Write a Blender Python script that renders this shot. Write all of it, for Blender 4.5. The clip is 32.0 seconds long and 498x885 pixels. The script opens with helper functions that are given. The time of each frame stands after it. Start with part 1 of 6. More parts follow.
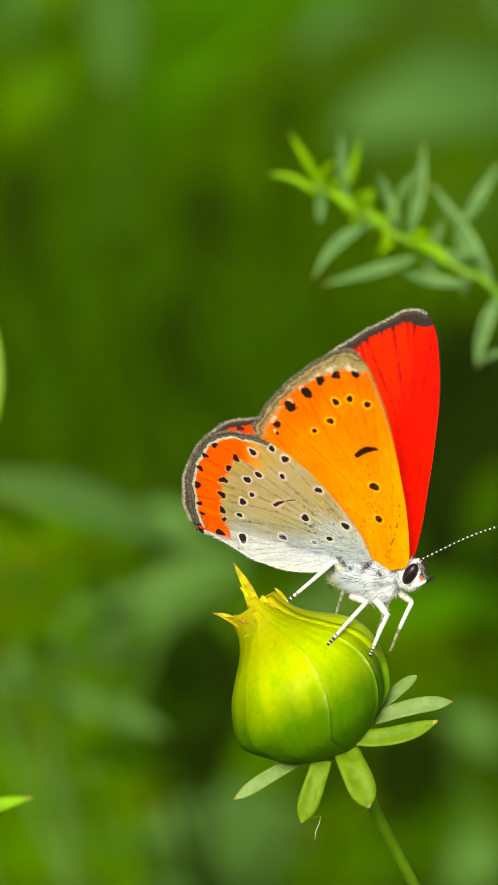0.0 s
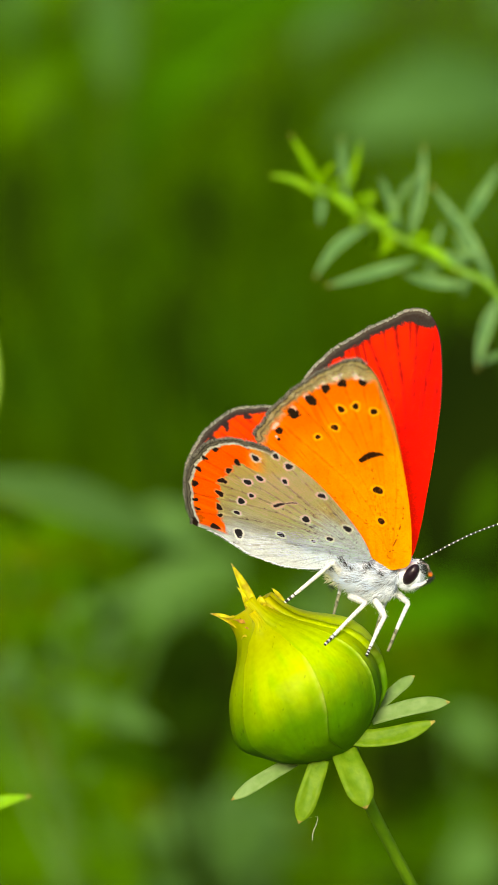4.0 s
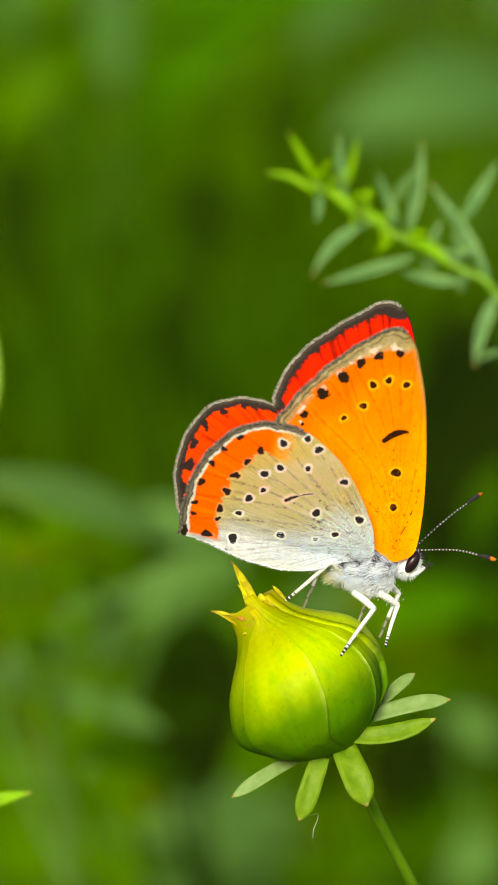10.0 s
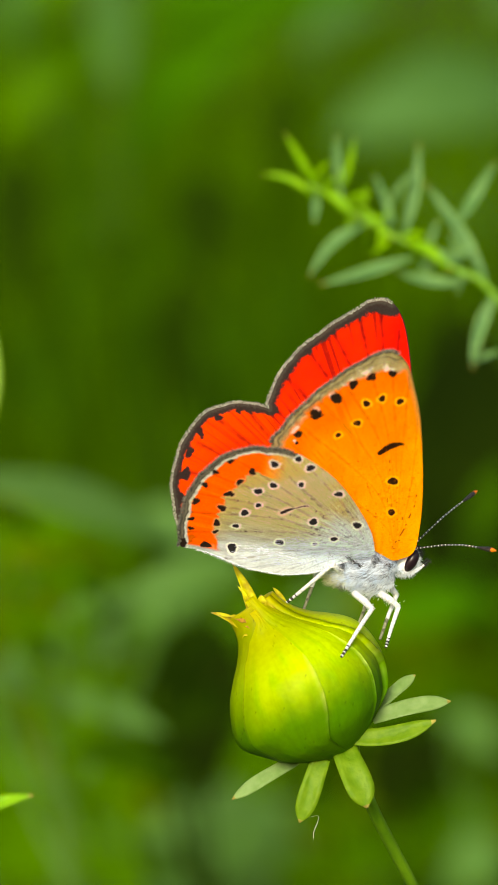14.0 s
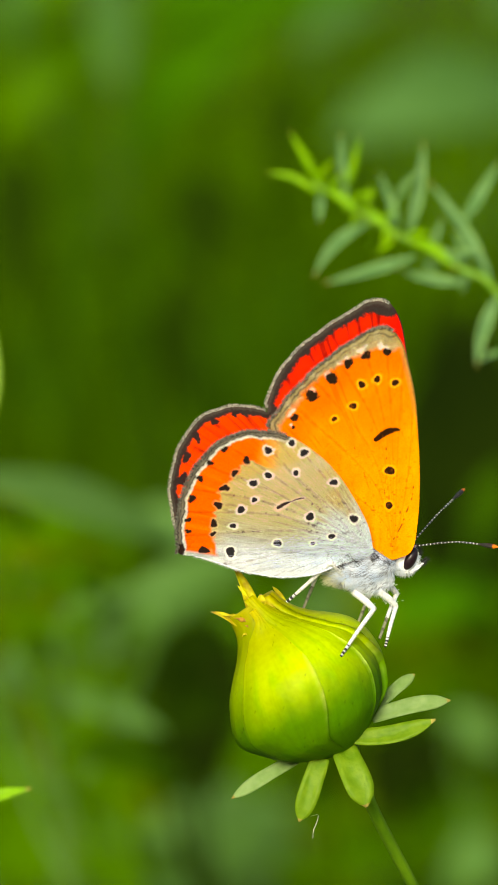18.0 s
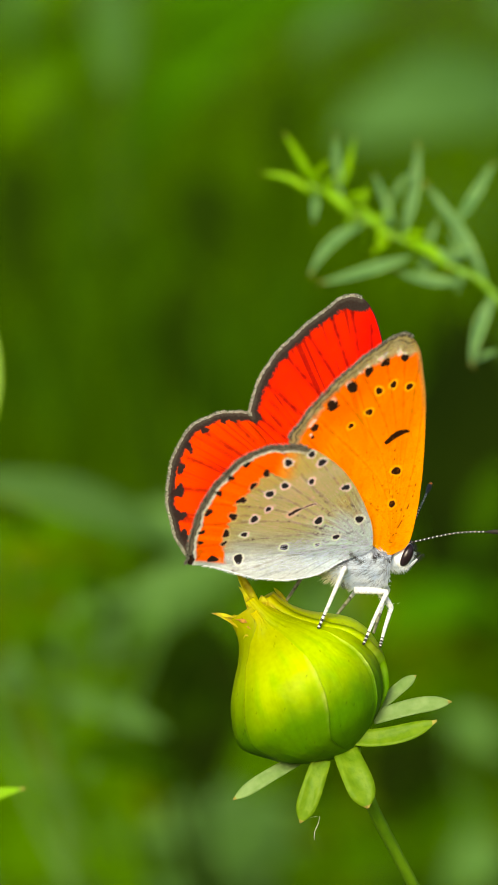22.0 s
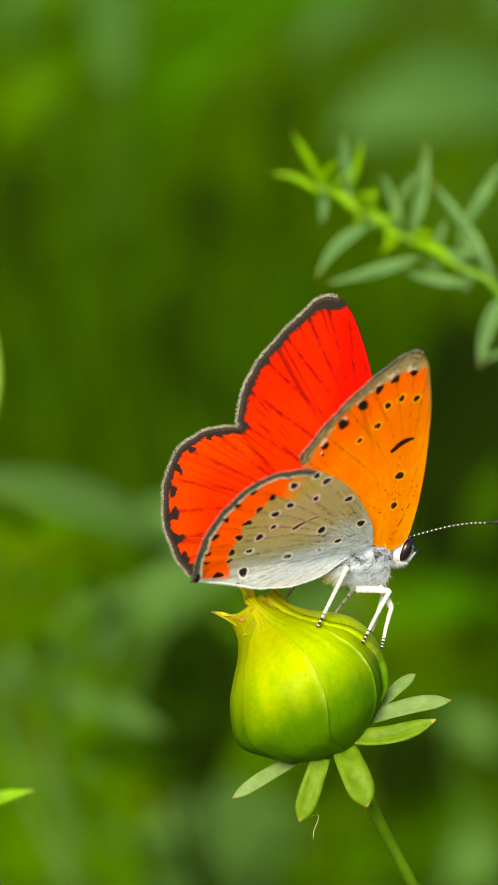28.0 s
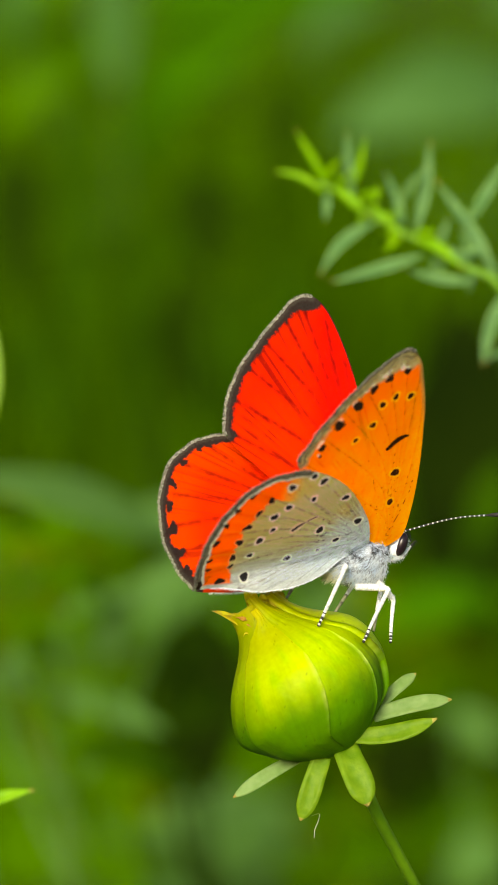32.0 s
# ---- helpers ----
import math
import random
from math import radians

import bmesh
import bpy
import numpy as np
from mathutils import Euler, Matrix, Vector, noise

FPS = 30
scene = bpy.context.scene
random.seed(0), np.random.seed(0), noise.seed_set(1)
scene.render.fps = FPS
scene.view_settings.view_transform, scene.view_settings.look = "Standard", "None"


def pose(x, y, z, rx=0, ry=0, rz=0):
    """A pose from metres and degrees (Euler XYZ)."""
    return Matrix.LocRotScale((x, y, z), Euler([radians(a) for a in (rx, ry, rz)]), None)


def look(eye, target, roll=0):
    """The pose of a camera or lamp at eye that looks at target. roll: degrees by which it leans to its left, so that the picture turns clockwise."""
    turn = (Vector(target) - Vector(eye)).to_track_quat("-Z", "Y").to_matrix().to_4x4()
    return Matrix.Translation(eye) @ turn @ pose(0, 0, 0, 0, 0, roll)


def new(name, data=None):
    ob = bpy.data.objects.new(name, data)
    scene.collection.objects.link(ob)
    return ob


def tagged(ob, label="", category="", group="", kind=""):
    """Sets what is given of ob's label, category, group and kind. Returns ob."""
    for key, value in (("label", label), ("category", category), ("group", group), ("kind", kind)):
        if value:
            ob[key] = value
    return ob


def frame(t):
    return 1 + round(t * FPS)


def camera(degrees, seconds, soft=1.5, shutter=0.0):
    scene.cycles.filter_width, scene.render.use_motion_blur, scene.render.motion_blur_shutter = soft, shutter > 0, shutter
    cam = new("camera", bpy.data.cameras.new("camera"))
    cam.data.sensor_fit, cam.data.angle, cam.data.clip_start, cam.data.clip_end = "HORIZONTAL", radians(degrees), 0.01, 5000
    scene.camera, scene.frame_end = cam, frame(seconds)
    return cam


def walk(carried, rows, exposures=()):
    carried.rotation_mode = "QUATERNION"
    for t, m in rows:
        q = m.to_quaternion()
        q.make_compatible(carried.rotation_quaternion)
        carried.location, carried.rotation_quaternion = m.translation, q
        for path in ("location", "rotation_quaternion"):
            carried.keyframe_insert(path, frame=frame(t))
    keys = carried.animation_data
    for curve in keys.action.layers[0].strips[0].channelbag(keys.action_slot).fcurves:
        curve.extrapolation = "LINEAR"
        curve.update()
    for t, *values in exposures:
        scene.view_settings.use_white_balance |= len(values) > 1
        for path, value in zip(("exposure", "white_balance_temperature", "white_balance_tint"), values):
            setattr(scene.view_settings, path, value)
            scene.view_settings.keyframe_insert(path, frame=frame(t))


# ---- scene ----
MM = 0.001
HUB = 0.45                      # height of the butterfly's level above the ground
EYE = 0.3                       # distance from the lens to the bud

# ---- the camera, held by hand, with a slight tremble ----
cam = camera(6.73, 32.0, soft=1.6)
cam.data.dof.use_dof = True
cam.data.dof.focus_distance = EYE
cam.data.dof.aperture_fstop = 57.0
walk(cam, [(t, pose(0, -EYE, HUB, 90 + b, 0, a)) for t, a, b in [(0, 0.0237, 0.0114), (0.5, 0.0122, 0.0233), (1, -0.0114, 0.0114), (1.5, 0, -0.0114), (2, -0.0114, 0), (2.5, -0.0114, 0.0233), (3, -0.0114, 0.0118), (3.5, -0.0114, 0.0233), (5.5, 0.0122, -0.0179), (6, 0.0351, -0.0179), (6.5, 0.0237, 0), (7, 0.0122, 0), (7.5, 0, 0.0057), (8, 0.0118, -0.0179), (8.5, 0.0122, -0.0233), (9, 0.0057, -0.0233), (9.5, 0, -0.029), (10, -0.0057, -0.0179), (10.5, -0.0057, 0.0057), (11, 0, 0.0172), (11.5, 0.0122, 0.0233), (12, 0.0122, 0.0233), (12.5, 0.0122, 0.0172), (13, 0, 0.0118), (13.5, 0, 0.0114), (14, 0, 0.0057), (14.5, 0, 0), (16.5, -0.0114, -0.0057), (17, -0.0114, -0.0057), (17.5, -0.0114, -0.0057), (18, -0.0057, -0.0057), (18.5, -0.0057, 0.0057), (19, 0, -0.0057), (19.5, -0.0114, 0), (20, -0.0114, 0), (20.5, -0.0114, 0), (21, -0.0114, 0.0057), (21.5, -0.0114, -0.0118), (22, 0.0118, 0.0114), (22.5, -0.0114, 0), (23, 0, -0.0057), (23.5, -0.0114, -0.0237), (24, -0.0523, -0.0645), (24.5, -0.0465, -0.053), (25, -0.0523, -0.0408), (25.5, -0.029, -0.0237), (27.5, 0, -0.0114), (28, 0, -0.0057), (28.5, 0.0057, 0), (29, 0, 0.0057), (29.5, 0, 0.0114), (30, -0.0114, 0.0114), (30.5, 0, 0), (31, 0, -0.0057), (31.5, 0, -0.0179), (32, 0.0122, -0.0179)]])

# ---- light: a bright sky with a low veiled sun behind the camera ----
SUN_DIR = Vector((-0.16, -0.93, 0.31)).normalized()
world = bpy.data.worlds.new("sky")
scene.world = world
world.use_nodes = True
wn = world.node_tree.nodes
sky = wn.new("ShaderNodeTexSky")
sky.sky_type, sky.sun_disc = "NISHITA", False
sky.sun_elevation = math.asin(SUN_DIR.z)
sky.sun_rotation = math.atan2(SUN_DIR.x, SUN_DIR.y)
world.node_tree.links.new(sky.outputs[0], wn["Background"].inputs[0])
wn["Background"].inputs[1].default_value = 0.15
sun = new("sun", bpy.data.lights.new("sun", "SUN"))
sun.data.energy, sun.data.angle, sun.data.color = 3.7, radians(20), (1.0, 0.94, 0.84)
sun.matrix_world = look(SUN_DIR * 3, (0, 0, 0))
scene.view_settings.exposure = 0.47
scene.view_settings.use_white_balance = True
scene.view_settings.white_balance_temperature, scene.view_settings.white_balance_tint = 7300, 8


# ---- materials ----
def nodes_of(name):
    m = bpy.data.materials.new(name)
    m.use_nodes = True
    nt = m.node_tree
    return m, nt, nt.nodes["Principled BSDF"]


def noise_ramp(nt, scale, stops, detail=4, coord="Object", stretch=(1, 1, 1)):
    tc = nt.nodes.new("ShaderNodeTexCoord")
    mp = nt.nodes.new("ShaderNodeMapping")
    mp.inputs["Scale"].default_value = stretch
    nz = nt.nodes.new("ShaderNodeTexNoise")
    nz.inputs["Scale"].default_value, nz.inputs["Detail"].default_value = scale, detail
    rp = nt.nodes.new("ShaderNodeValToRGB")
    while len(rp.color_ramp.elements) < len(stops):
        rp.color_ramp.elements.new(0.5)
    for e, (p, c) in zip(rp.color_ramp.elements, stops):
        e.position, e.color = p, (*c, 1)
    nt.links.new(tc.outputs[coord], mp.inputs[0])
    nt.links.new(mp.outputs[0], nz.inputs["Vector"])
    nt.links.new(nz.outputs[0], rp.inputs[0])
    return rp, nz


def bump(nt, bsdf, source, strength, distance):
    b = nt.nodes.new("ShaderNodeBump")
    b.inputs["Strength"].default_value, b.inputs["Distance"].default_value = strength, distance
    nt.links.new(source, b.inputs["Height"])
    nt.links.new(b.outputs[0], bsdf.inputs["Normal"])


def let_through(nt, bsdf, colour_out, amount):
    """A share of the light passes through, as in leaves and wings."""
    tr = nt.nodes.new("ShaderNodeBsdfTranslucent")
    mx = nt.nodes.new("ShaderNodeMixShader")
    mx.inputs[0].default_value = amount
    nt.links.new(colour_out, tr.inputs[0])
    nt.links.new(bsdf.outputs[0], mx.inputs[1])
    nt.links.new(tr.outputs[0], mx.inputs[2])
    nt.links.new(mx.outputs[0], nt.nodes["Material Output"].inputs[0])


def plain(name, dark, light, rough=0.6, scale=800, relief=0.3, depth=0.00003, through_light=0.0, spec=0.4, stretch=(1, 1, 1)):
    m, nt, b = nodes_of(name)
    rp, nz = noise_ramp(nt, scale, [(0.3, dark), (0.7, light)], stretch=stretch)
    nt.links.new(rp.outputs[0], b.inputs["Base Color"])
    b.inputs["Roughness"].default_value = rough
    b.inputs["Specular IOR Level"].default_value = spec
    if relief:
        bump(nt, b, nz.outputs[0], relief, depth)
    if through_light:
        let_through(nt, b, rp.outputs[0], through_light)
    return m


def painted(name, rough, grain, grain_scale, relief, depth, through_light=0.0, spec=0.3):
    """A surface whose pigment pattern is stored on the mesh, broken by fine grain."""
    m, nt, b = nodes_of(name)
    at = nt.nodes.new("ShaderNodeAttribute")
    at.attribute_name = "pigment"
    rp, nz = noise_ramp(nt, grain_scale, [(0.25, (1 - grain,) * 3), (0.75, (1, 1, 1))], detail=3)
    mu = nt.nodes.new("ShaderNodeMix")
    mu.data_type, mu.blend_type = "RGBA", "MULTIPLY"
    mu.inputs["Factor"].default_value = 1.0
    nt.links.new(at.outputs["Color"], mu.inputs["A"])
    nt.links.new(rp.outputs[0], mu.inputs["B"])
    nt.links.new(mu.outputs["Result"], b.inputs["Base Color"])
    b.inputs["Roughness"].default_value = rough
    b.inputs["Specular IOR Level"].default_value = spec
    bump(nt, b, nz.outputs[0], relief, depth)
    if through_light:
        let_through(nt, b, mu.outputs["Result"], through_light)
    return m


M_WING = painted("wing_scales", 0.75, 0.5, 11000, 0.5, 0.00003, 0.0, 0.04)
nt_w = M_WING.node_tree
glow_at = nt_w.nodes.new("ShaderNodeAttribute")
glow_at.attribute_name = "sheer"
glow_tr = nt_w.nodes.new("ShaderNodeBsdfTranslucent")
glow_add = nt_w.nodes.new("ShaderNodeAddShader")
nt_w.links.new(glow_at.outputs["Color"], glow_tr.inputs[0])
nt_w.links.new(nt_w.nodes["Principled BSDF"].outputs[0], glow_add.inputs[0])
nt_w.links.new(glow_tr.outputs[0], glow_add.inputs[1])
nt_w.links.new(glow_add.outputs[0], nt_w.nodes["Material Output"].inputs[0])
M_BUD = painted("bud_skin", 0.5, 0.16, 2200, 0.5, 0.00006, 0.15, 0.07)
M_FUR_WHITE = plain("white_fur", (0.70, 0.80, 0.91), (0.93, 0.96, 0.98), 0.8, 1500, 0.2)
M_FUR_COAT = plain("bluish_white_coat", (0.58, 0.72, 0.90), (0.88, 0.94, 0.99), 0.8, 1500, 0.2)
M_FUR_GREY = plain("grey_fur", (0.03, 0.03, 0.035), (0.25, 0.28, 0.32), 0.8, 1800, 0.2)
M_FUR_BLUE = plain("bluish_wing_hair", (0.42, 0.55, 0.70), (0.68, 0.79, 0.88), 0.8, 1500, 0.2)
M_FUR_CREAM = plain("cream_fur", (0.55, 0.58, 0.35), (0.85, 0.86, 0.66), 0.8, 1500, 0.2)
M_BODY = plain("thorax_skin", (0.14, 0.17, 0.22), (0.55, 0.62, 0.70), 0.8, 1400, 0.5, 0.0001)
M_EYE = plain("compound_eye", (0.008, 0.004, 0.007), (0.02, 0.009, 0.014), 0.28, 9000, 0.25, 0.00001, spec=0.35)
M_BLACK = plain("black_scales", (0.008, 0.008, 0.008), (0.03, 0.028, 0.026), 0.6, 5000)
M_WHITE = plain("white_scales", (0.62, 0.64, 0.64), (0.9, 0.9, 0.88), 0.65, 3500, 0.3)
M_LEG = plain("leg_scales", (0.36, 0.38, 0.38), (0.86, 0.87, 0.86), 0.7, 6500, 0.4, 0.00002)
M_OLIVE = plain("olive_tarsus", (0.035, 0.035, 0.018), (0.30, 0.31, 0.19), 0.6, 3800, 0.3)
M_ORANGE_TIP = plain("orange_tip", (0.6, 0.10, 0.0), (0.9, 0.26, 0.01), 0.5, 3500)
M_SPRIG = plain("grey_green_leaf", (0.045, 0.14, 0.045), (0.09, 0.21, 0.08), 0.55, 500, 0.3, 0.0001, 0.2, 0.15)
# pale strips that paint in the light on the folded leaf edges
M_SPRIG_LIT_EDGE = plain("lit_leaf_edge", (0.15, 0.32, 0.075), (0.22, 0.41, 0.11), 0.55, 500, 0.3, 0.0001, 0.2, 0.15)
M_SPRIG_YOUNG = plain("young_green_leaf", (0.13, 0.33, 0.001), (0.22, 0.46, 0.004), 0.5, 500, 0.3, 0.0001, 0.2, 0.15)
M_STEM = plain("green_stem", (0.08, 0.17, 0.003), (0.14, 0.26, 0.006), 0.5, 600, 0.3, 0.00005, 0.0, 0.3, (1, 1, 0.1))
M_BRACT = plain("pale_green_bract", (0.135, 0.24, 0.058), (0.19, 0.30, 0.095), 0.5, 1300, 0.8, 0.00015, 0.12, 0.12)
M_BROWN_TIP = plain("brown_tip", (0.14, 0.11, 0.015), (0.36, 0.33, 0.05), 0.7, 2600)
M_BUD_STEM = plain("bud_stem", (0.07, 0.18, 0.003), (0.115, 0.25, 0.006), 0.5, 900, 0.3, 0.00005, 0.1, 0.3, (1, 1, 0.1))
M_SPRIG_STEM = plain("sprig_stem", (0.10, 0.27, 0.006), (0.16, 0.36, 0.012), 0.5, 600, 0.3, 0.0001)
M_BRACT_FRESH = plain("yellow_green_bract", (0.085, 0.185, 0.003), (0.145, 0.255, 0.010), 0.5, 1300, 0.8, 0.00015, 0.12, 0.12)
M_RUST = plain("rusty_sepal", (0.16, 0.055, 0.004), (0.42, 0.22, 0.006), 0.7, 2500)
M_YELLOW_TIP = plain("withered_yellow_tip", (0.24, 0.16, 0.003), (0.52, 0.52, 0.004), 0.5, 1500, 0.5, 0.0001, 0.1, 0.15)
M_LEAF_PALE = plain("pale_leaf", (0.068, 0.167, 0.028), (0.110, 0.238, 0.055), 0.85, 40, 0.2, 0.0005, 0.25, 0.03)
M_LEAF_BLUE = plain("bluish_leaf", (0.045, 0.125, 0.022), (0.075, 0.18, 0.042), 0.85, 40, 0.2, 0.0005, 0.25, 0.03)
M_LEAF_MID = plain("leaf", (0.034, 0.107, 0.0003), (0.075, 0.19, 0.0006), 0.85, 40, 0.2, 0.0005, 0.25, 0.03)
M_LEAF_FRESH = plain("fresh_leaf", (0.03, 0.115, 0.0005), (0.055, 0.18, 0.002), 0.85, 40, 0.2, 0.0005, 0.3, 0.03)
M_LEAF_YELLOW = plain("yellow_green_leaf", (0.06, 0.12, 0.0008), (0.12, 0.20, 0.002), 0.85, 40, 0.2, 0.0005, 0.25, 0.03)
# two leaf colours as dark as the shaded gaps they stand in for
M_LEAF_GAP_SHADE = plain("gap_shade_leaf", (0.004, 0.010, 0.0001), (0.009, 0.020, 0.0002), 0.85, 40, 0.2, 0.0005, 0.1, 0.03)
M_LEAF_SHADE = plain("soft_gap_shade_leaf", (0.009, 0.024, 0.0001), (0.017, 0.044, 0.0002), 0.85, 40, 0.2, 0.0005, 0.15, 0.03)
# darker leaf green, also for leaves that stand in for shade
M_LEAF_DEEP = plain("deep_green_and_shade_leaf", (0.014, 0.045, 0.0002), (0.03, 0.085, 0.0004), 0.85, 40, 0.2, 0.0005, 0.25, 0.03)
M_GRASS = plain("grass_blades", (0.028, 0.080, 0.0002), (0.068, 0.160, 0.0004), 0.85, 20, 0.2, 0.0005, 0.25, 0.03)
# ground out of view, lightened to bounce fill light up under the wings
M_SOIL = plain("turf_bounce_fill", (0.05, 0.10, 0.015), (0.14, 0.19, 0.04), 0.9, 6, 0.6, 0.01)
# darker than real foliage, so gaps in the grass read as deep shade
M_HEDGE = plain("hedge_shade_green", (0.006, 0.016, 0.0002), (0.015, 0.034, 0.0004), 0.8, 3.5, 0.6, 0.05)


# ---- mesh helpers ----
def mesh_from(name, verts, faces, mats, smooth=True, slots=None, pigment=None, sheer=None):
    me = bpy.data.meshes.new(name)
    me.from_pydata([tuple(v) for v in verts], [], faces)
    for m in mats:
        me.materials.append(m)
    if slots is not None:
        me.polygons.foreach_set("material_index", np.asarray(slots, dtype=np.int32))
    if smooth:
        me.polygons.foreach_set("use_smooth", np.ones(len(me.polygons), dtype=bool))
    for key, values in (("pigment", pigment), ("sheer", sheer)):
        if values is not None:
            layer = me.color_attributes.new(key, "FLOAT_COLOR", "POINT")
            rgba = np.ones((len(verts), 4), dtype=np.float32)
            rgba[:, :3] = values
            layer.data.foreach_set("color", rgba.ravel())
    me.update()
    return me


def part_of(name, me, parent, label=""):
    ob = new(name, me)
    ob.parent = parent
    if label:
        tagged(ob, label)
    return ob


def thing(name, place, label, category, group="", kind=""):
    ob = new(name)
    ob.empty_display_size = 0.005
    ob.matrix_basis = Matrix.Translation(place)
    return tagged(ob, label, category, group, kind)


def curve_through(points, n):
    """n points on a smooth curve through the given ones."""
    p = np.asarray(points, dtype=float)
    p = np.vstack([2 * p[0] - p[1], p, 2 * p[-1] - p[-2]])
    out = []
    m = len(p) - 3
    for k in range(n):
        u = k / (n - 1) * m
        i = min(int(u), m - 1)
        f = u - i
        a, b, c, d = p[i], p[i + 1], p[i + 2], p[i + 3]
        out.append(0.5 * (2 * b + (c - a) * f + (2 * a - 5 * b + 4 * c - d) * f * f + (3 * b - a - 3 * c + d) * f ** 3))
    return np.array(out)


def tube(points, radii, sides=10, mats=(), bands=None):
    """A closed tube along the points; bands gives a material slot for each ring."""
    p = np.asarray(points, dtype=float)
    n = len(p)
    r = np.interp(np.linspace(0, 1, n), np.linspace(0, 1, len(radii)), radii)
    tang = np.gradient(p, axis=0)
    tang /= np.linalg.norm(tang, axis=1)[:, None] + 1e-12
    ref = np.array([0.3, 0.9, 0.2]) if abs(tang[0] @ np.array([0.3, 0.9, 0.2])) < 0.9 else np.array([1.0, 0, 0])
    verts, faces, slots = [], [], []
    for i in range(n):
        a = np.cross(tang[i], ref)
        a /= np.linalg.norm(a)
        b = np.cross(tang[i], a)
        for k in range(sides):
            w = 2 * math.pi * k / sides
            verts.append(p[i] + r[i] * (math.cos(w) * a + math.sin(w) * b))
    for i in range(n - 1):
        for k in range(sides):
            k2 = (k + 1) % sides
            faces.append((i * sides + k, i * sides + k2, (i + 1) * sides + k2, (i + 1) * sides + k))
            slots.append(bands[i] if bands is not None else 0)
    faces.append(tuple(range(sides))[::-1])
    slots.append(bands[0] if bands is not None else 0)
    faces.append(tuple((n - 1) * sides + k for k in range(sides)))
    slots.append(bands[-1] if bands is not None else 0)
    return mesh_from("tube", verts, faces, mats, True, slots)


def blade(base, tip, width, mats, bulge=(0, 0, 0), face=(0, -1, 0.3), fold=0.25, rows=14, widest=0.45, thick=0.04, tip_slot=None, blunt=0.0, foot=0.0, edge_slot=None):
    """A leaf: lens-shaped, folded along its midrib, bowed by bulge, with thickness."""
    base, tip, bulge = Vector(base), Vector(tip), Vector(bulge)
    axis = (tip - base)
    length = axis.length
    face = Vector(face)
    across = axis.cross(face).normalized()
    up = across.cross(axis).normalized()
    if up.dot(face) < 0:
        up = -up
    cols = (-1.0, -0.55, 0.0, 0.55, 1.0)
    top, low, faces, slots = [], [], [], []
    for i in range(rows):
        v = i / (rows - 1)
        w = width * 0.5 * min(1, (v / widest)) ** 0.6 if v < widest else width * 0.5 * (1 - ((v - widest) / (1 - widest)) ** (2.0 + blunt * 3))
        if v < widest:
            w = width * 0.5 * foot + w * (1 - foot)
        w = max(w, width * 0.05)
        c = base + axis * v + bulge * (4 * v * (1 - v))
        for u in cols:
            q = c + across * (u * w) + up * (fold * w * abs(u)) + up * (0.03 * width * math.sin(9 * v + 3 * u))
            top.append(q)
            low.append(q - up * (thick * width * (1 - 0.7 * abs(u))))
    n = len(top)
    m = len(cols)
    for i in range(rows - 1):
        s = tip_slot if tip_slot is not None and i >= 0.955 * (rows - 1) - 0.5 else 0
        for k in range(m - 1):
            a, b, c, d = i * m + k, i * m + k + 1, (i + 1) * m + k + 1, (i + 1) * m + k
            faces.append((a, b, c, d))
            faces.append((n + d, n + c, n + b, n + a))
            slots += [edge_slot if edge_slot is not None and s == 0 and k in (0, m - 2) else s, s]
        for k, flip in ((0, False), (m - 1, True)):
            a, d = i * m + k, (i + 1) * m + k
            faces.append((a, d, n + d, n + a) if not flip else (d, a, n + a, n + d))
            slots.append(s)
    faces.append(tuple([k for k in range(m)][::-1] + [n + k for k in range(m)]))
    e = (rows - 1) * m
    faces.append(tuple([e + k for k in range(m)] + [n + e + k for k in range(m)][::-1]))
    slots += [0, tip_slot or 0]
    return mesh_from("blade", top + low, faces, mats, True, slots)


def at(x, z, d=0.0):
    """A place in metres from millimetres across and above the butterfly's level, d mm deeper into the meadow (spreading with depth)."""
    k = (EYE / MM + d) / (EYE / MM)
    return Vector((x * k * MM, d * MM, HUB + z * k * MM))


def hairs(name, roots, dirs, length, radius, mat, seed):
    """Many fine tapering hairs as one mesh."""
    rng = np.random.default_rng(seed)
    roots, dirs = np.asarray(roots, float), np.asarray(dirs, float)
    n = len(roots)
    dirs = dirs / (np.linalg.norm(dirs, axis=1)[:, None] + 1e-9)
    ref = rng.normal(size=(n, 3))
    a = np.cross(dirs, ref)
    a /= np.linalg.norm(a, axis=1)[:, None] + 1e-9
    b = np.cross(dirs, a)
    ln = length * rng.uniform(0.6, 1.25, (n, 1))
    curl = a * ln * rng.uniform(-0.2, 0.2, (n, 1))
    verts = np.concatenate([
        np.stack([roots + a * radius, roots - 0.5 * a * radius + 0.87 * b * radius, roots - 0.5 * a * radius - 0.87 * b * radius], 1),
        np.stack([roots + dirs * ln * 0.55 + curl * 0.5 + 0.75 * a * radius,
                  roots + dirs * ln * 0.55 + curl * 0.5 + 0.75 * radius * (-0.5 * a + 0.87 * b),
                  roots + dirs * ln * 0.55 + curl * 0.5 + 0.75 * radius * (-0.5 * a - 0.87 * b)], 1),
        (roots + dirs * ln + curl)[:, None, :]], 1).reshape(-1, 3)
    faces = []
    for i in range(n):
        o = 7 * i
        for k in range(3):
            k2 = (k + 1) % 3
            faces.append((o + k, o + k2, o + 3 + k2, o + 3 + k))
            faces.append((o + 3 + k, o + 3 + k2, o + 6))
    return mesh_from(name, verts, faces, [mat])


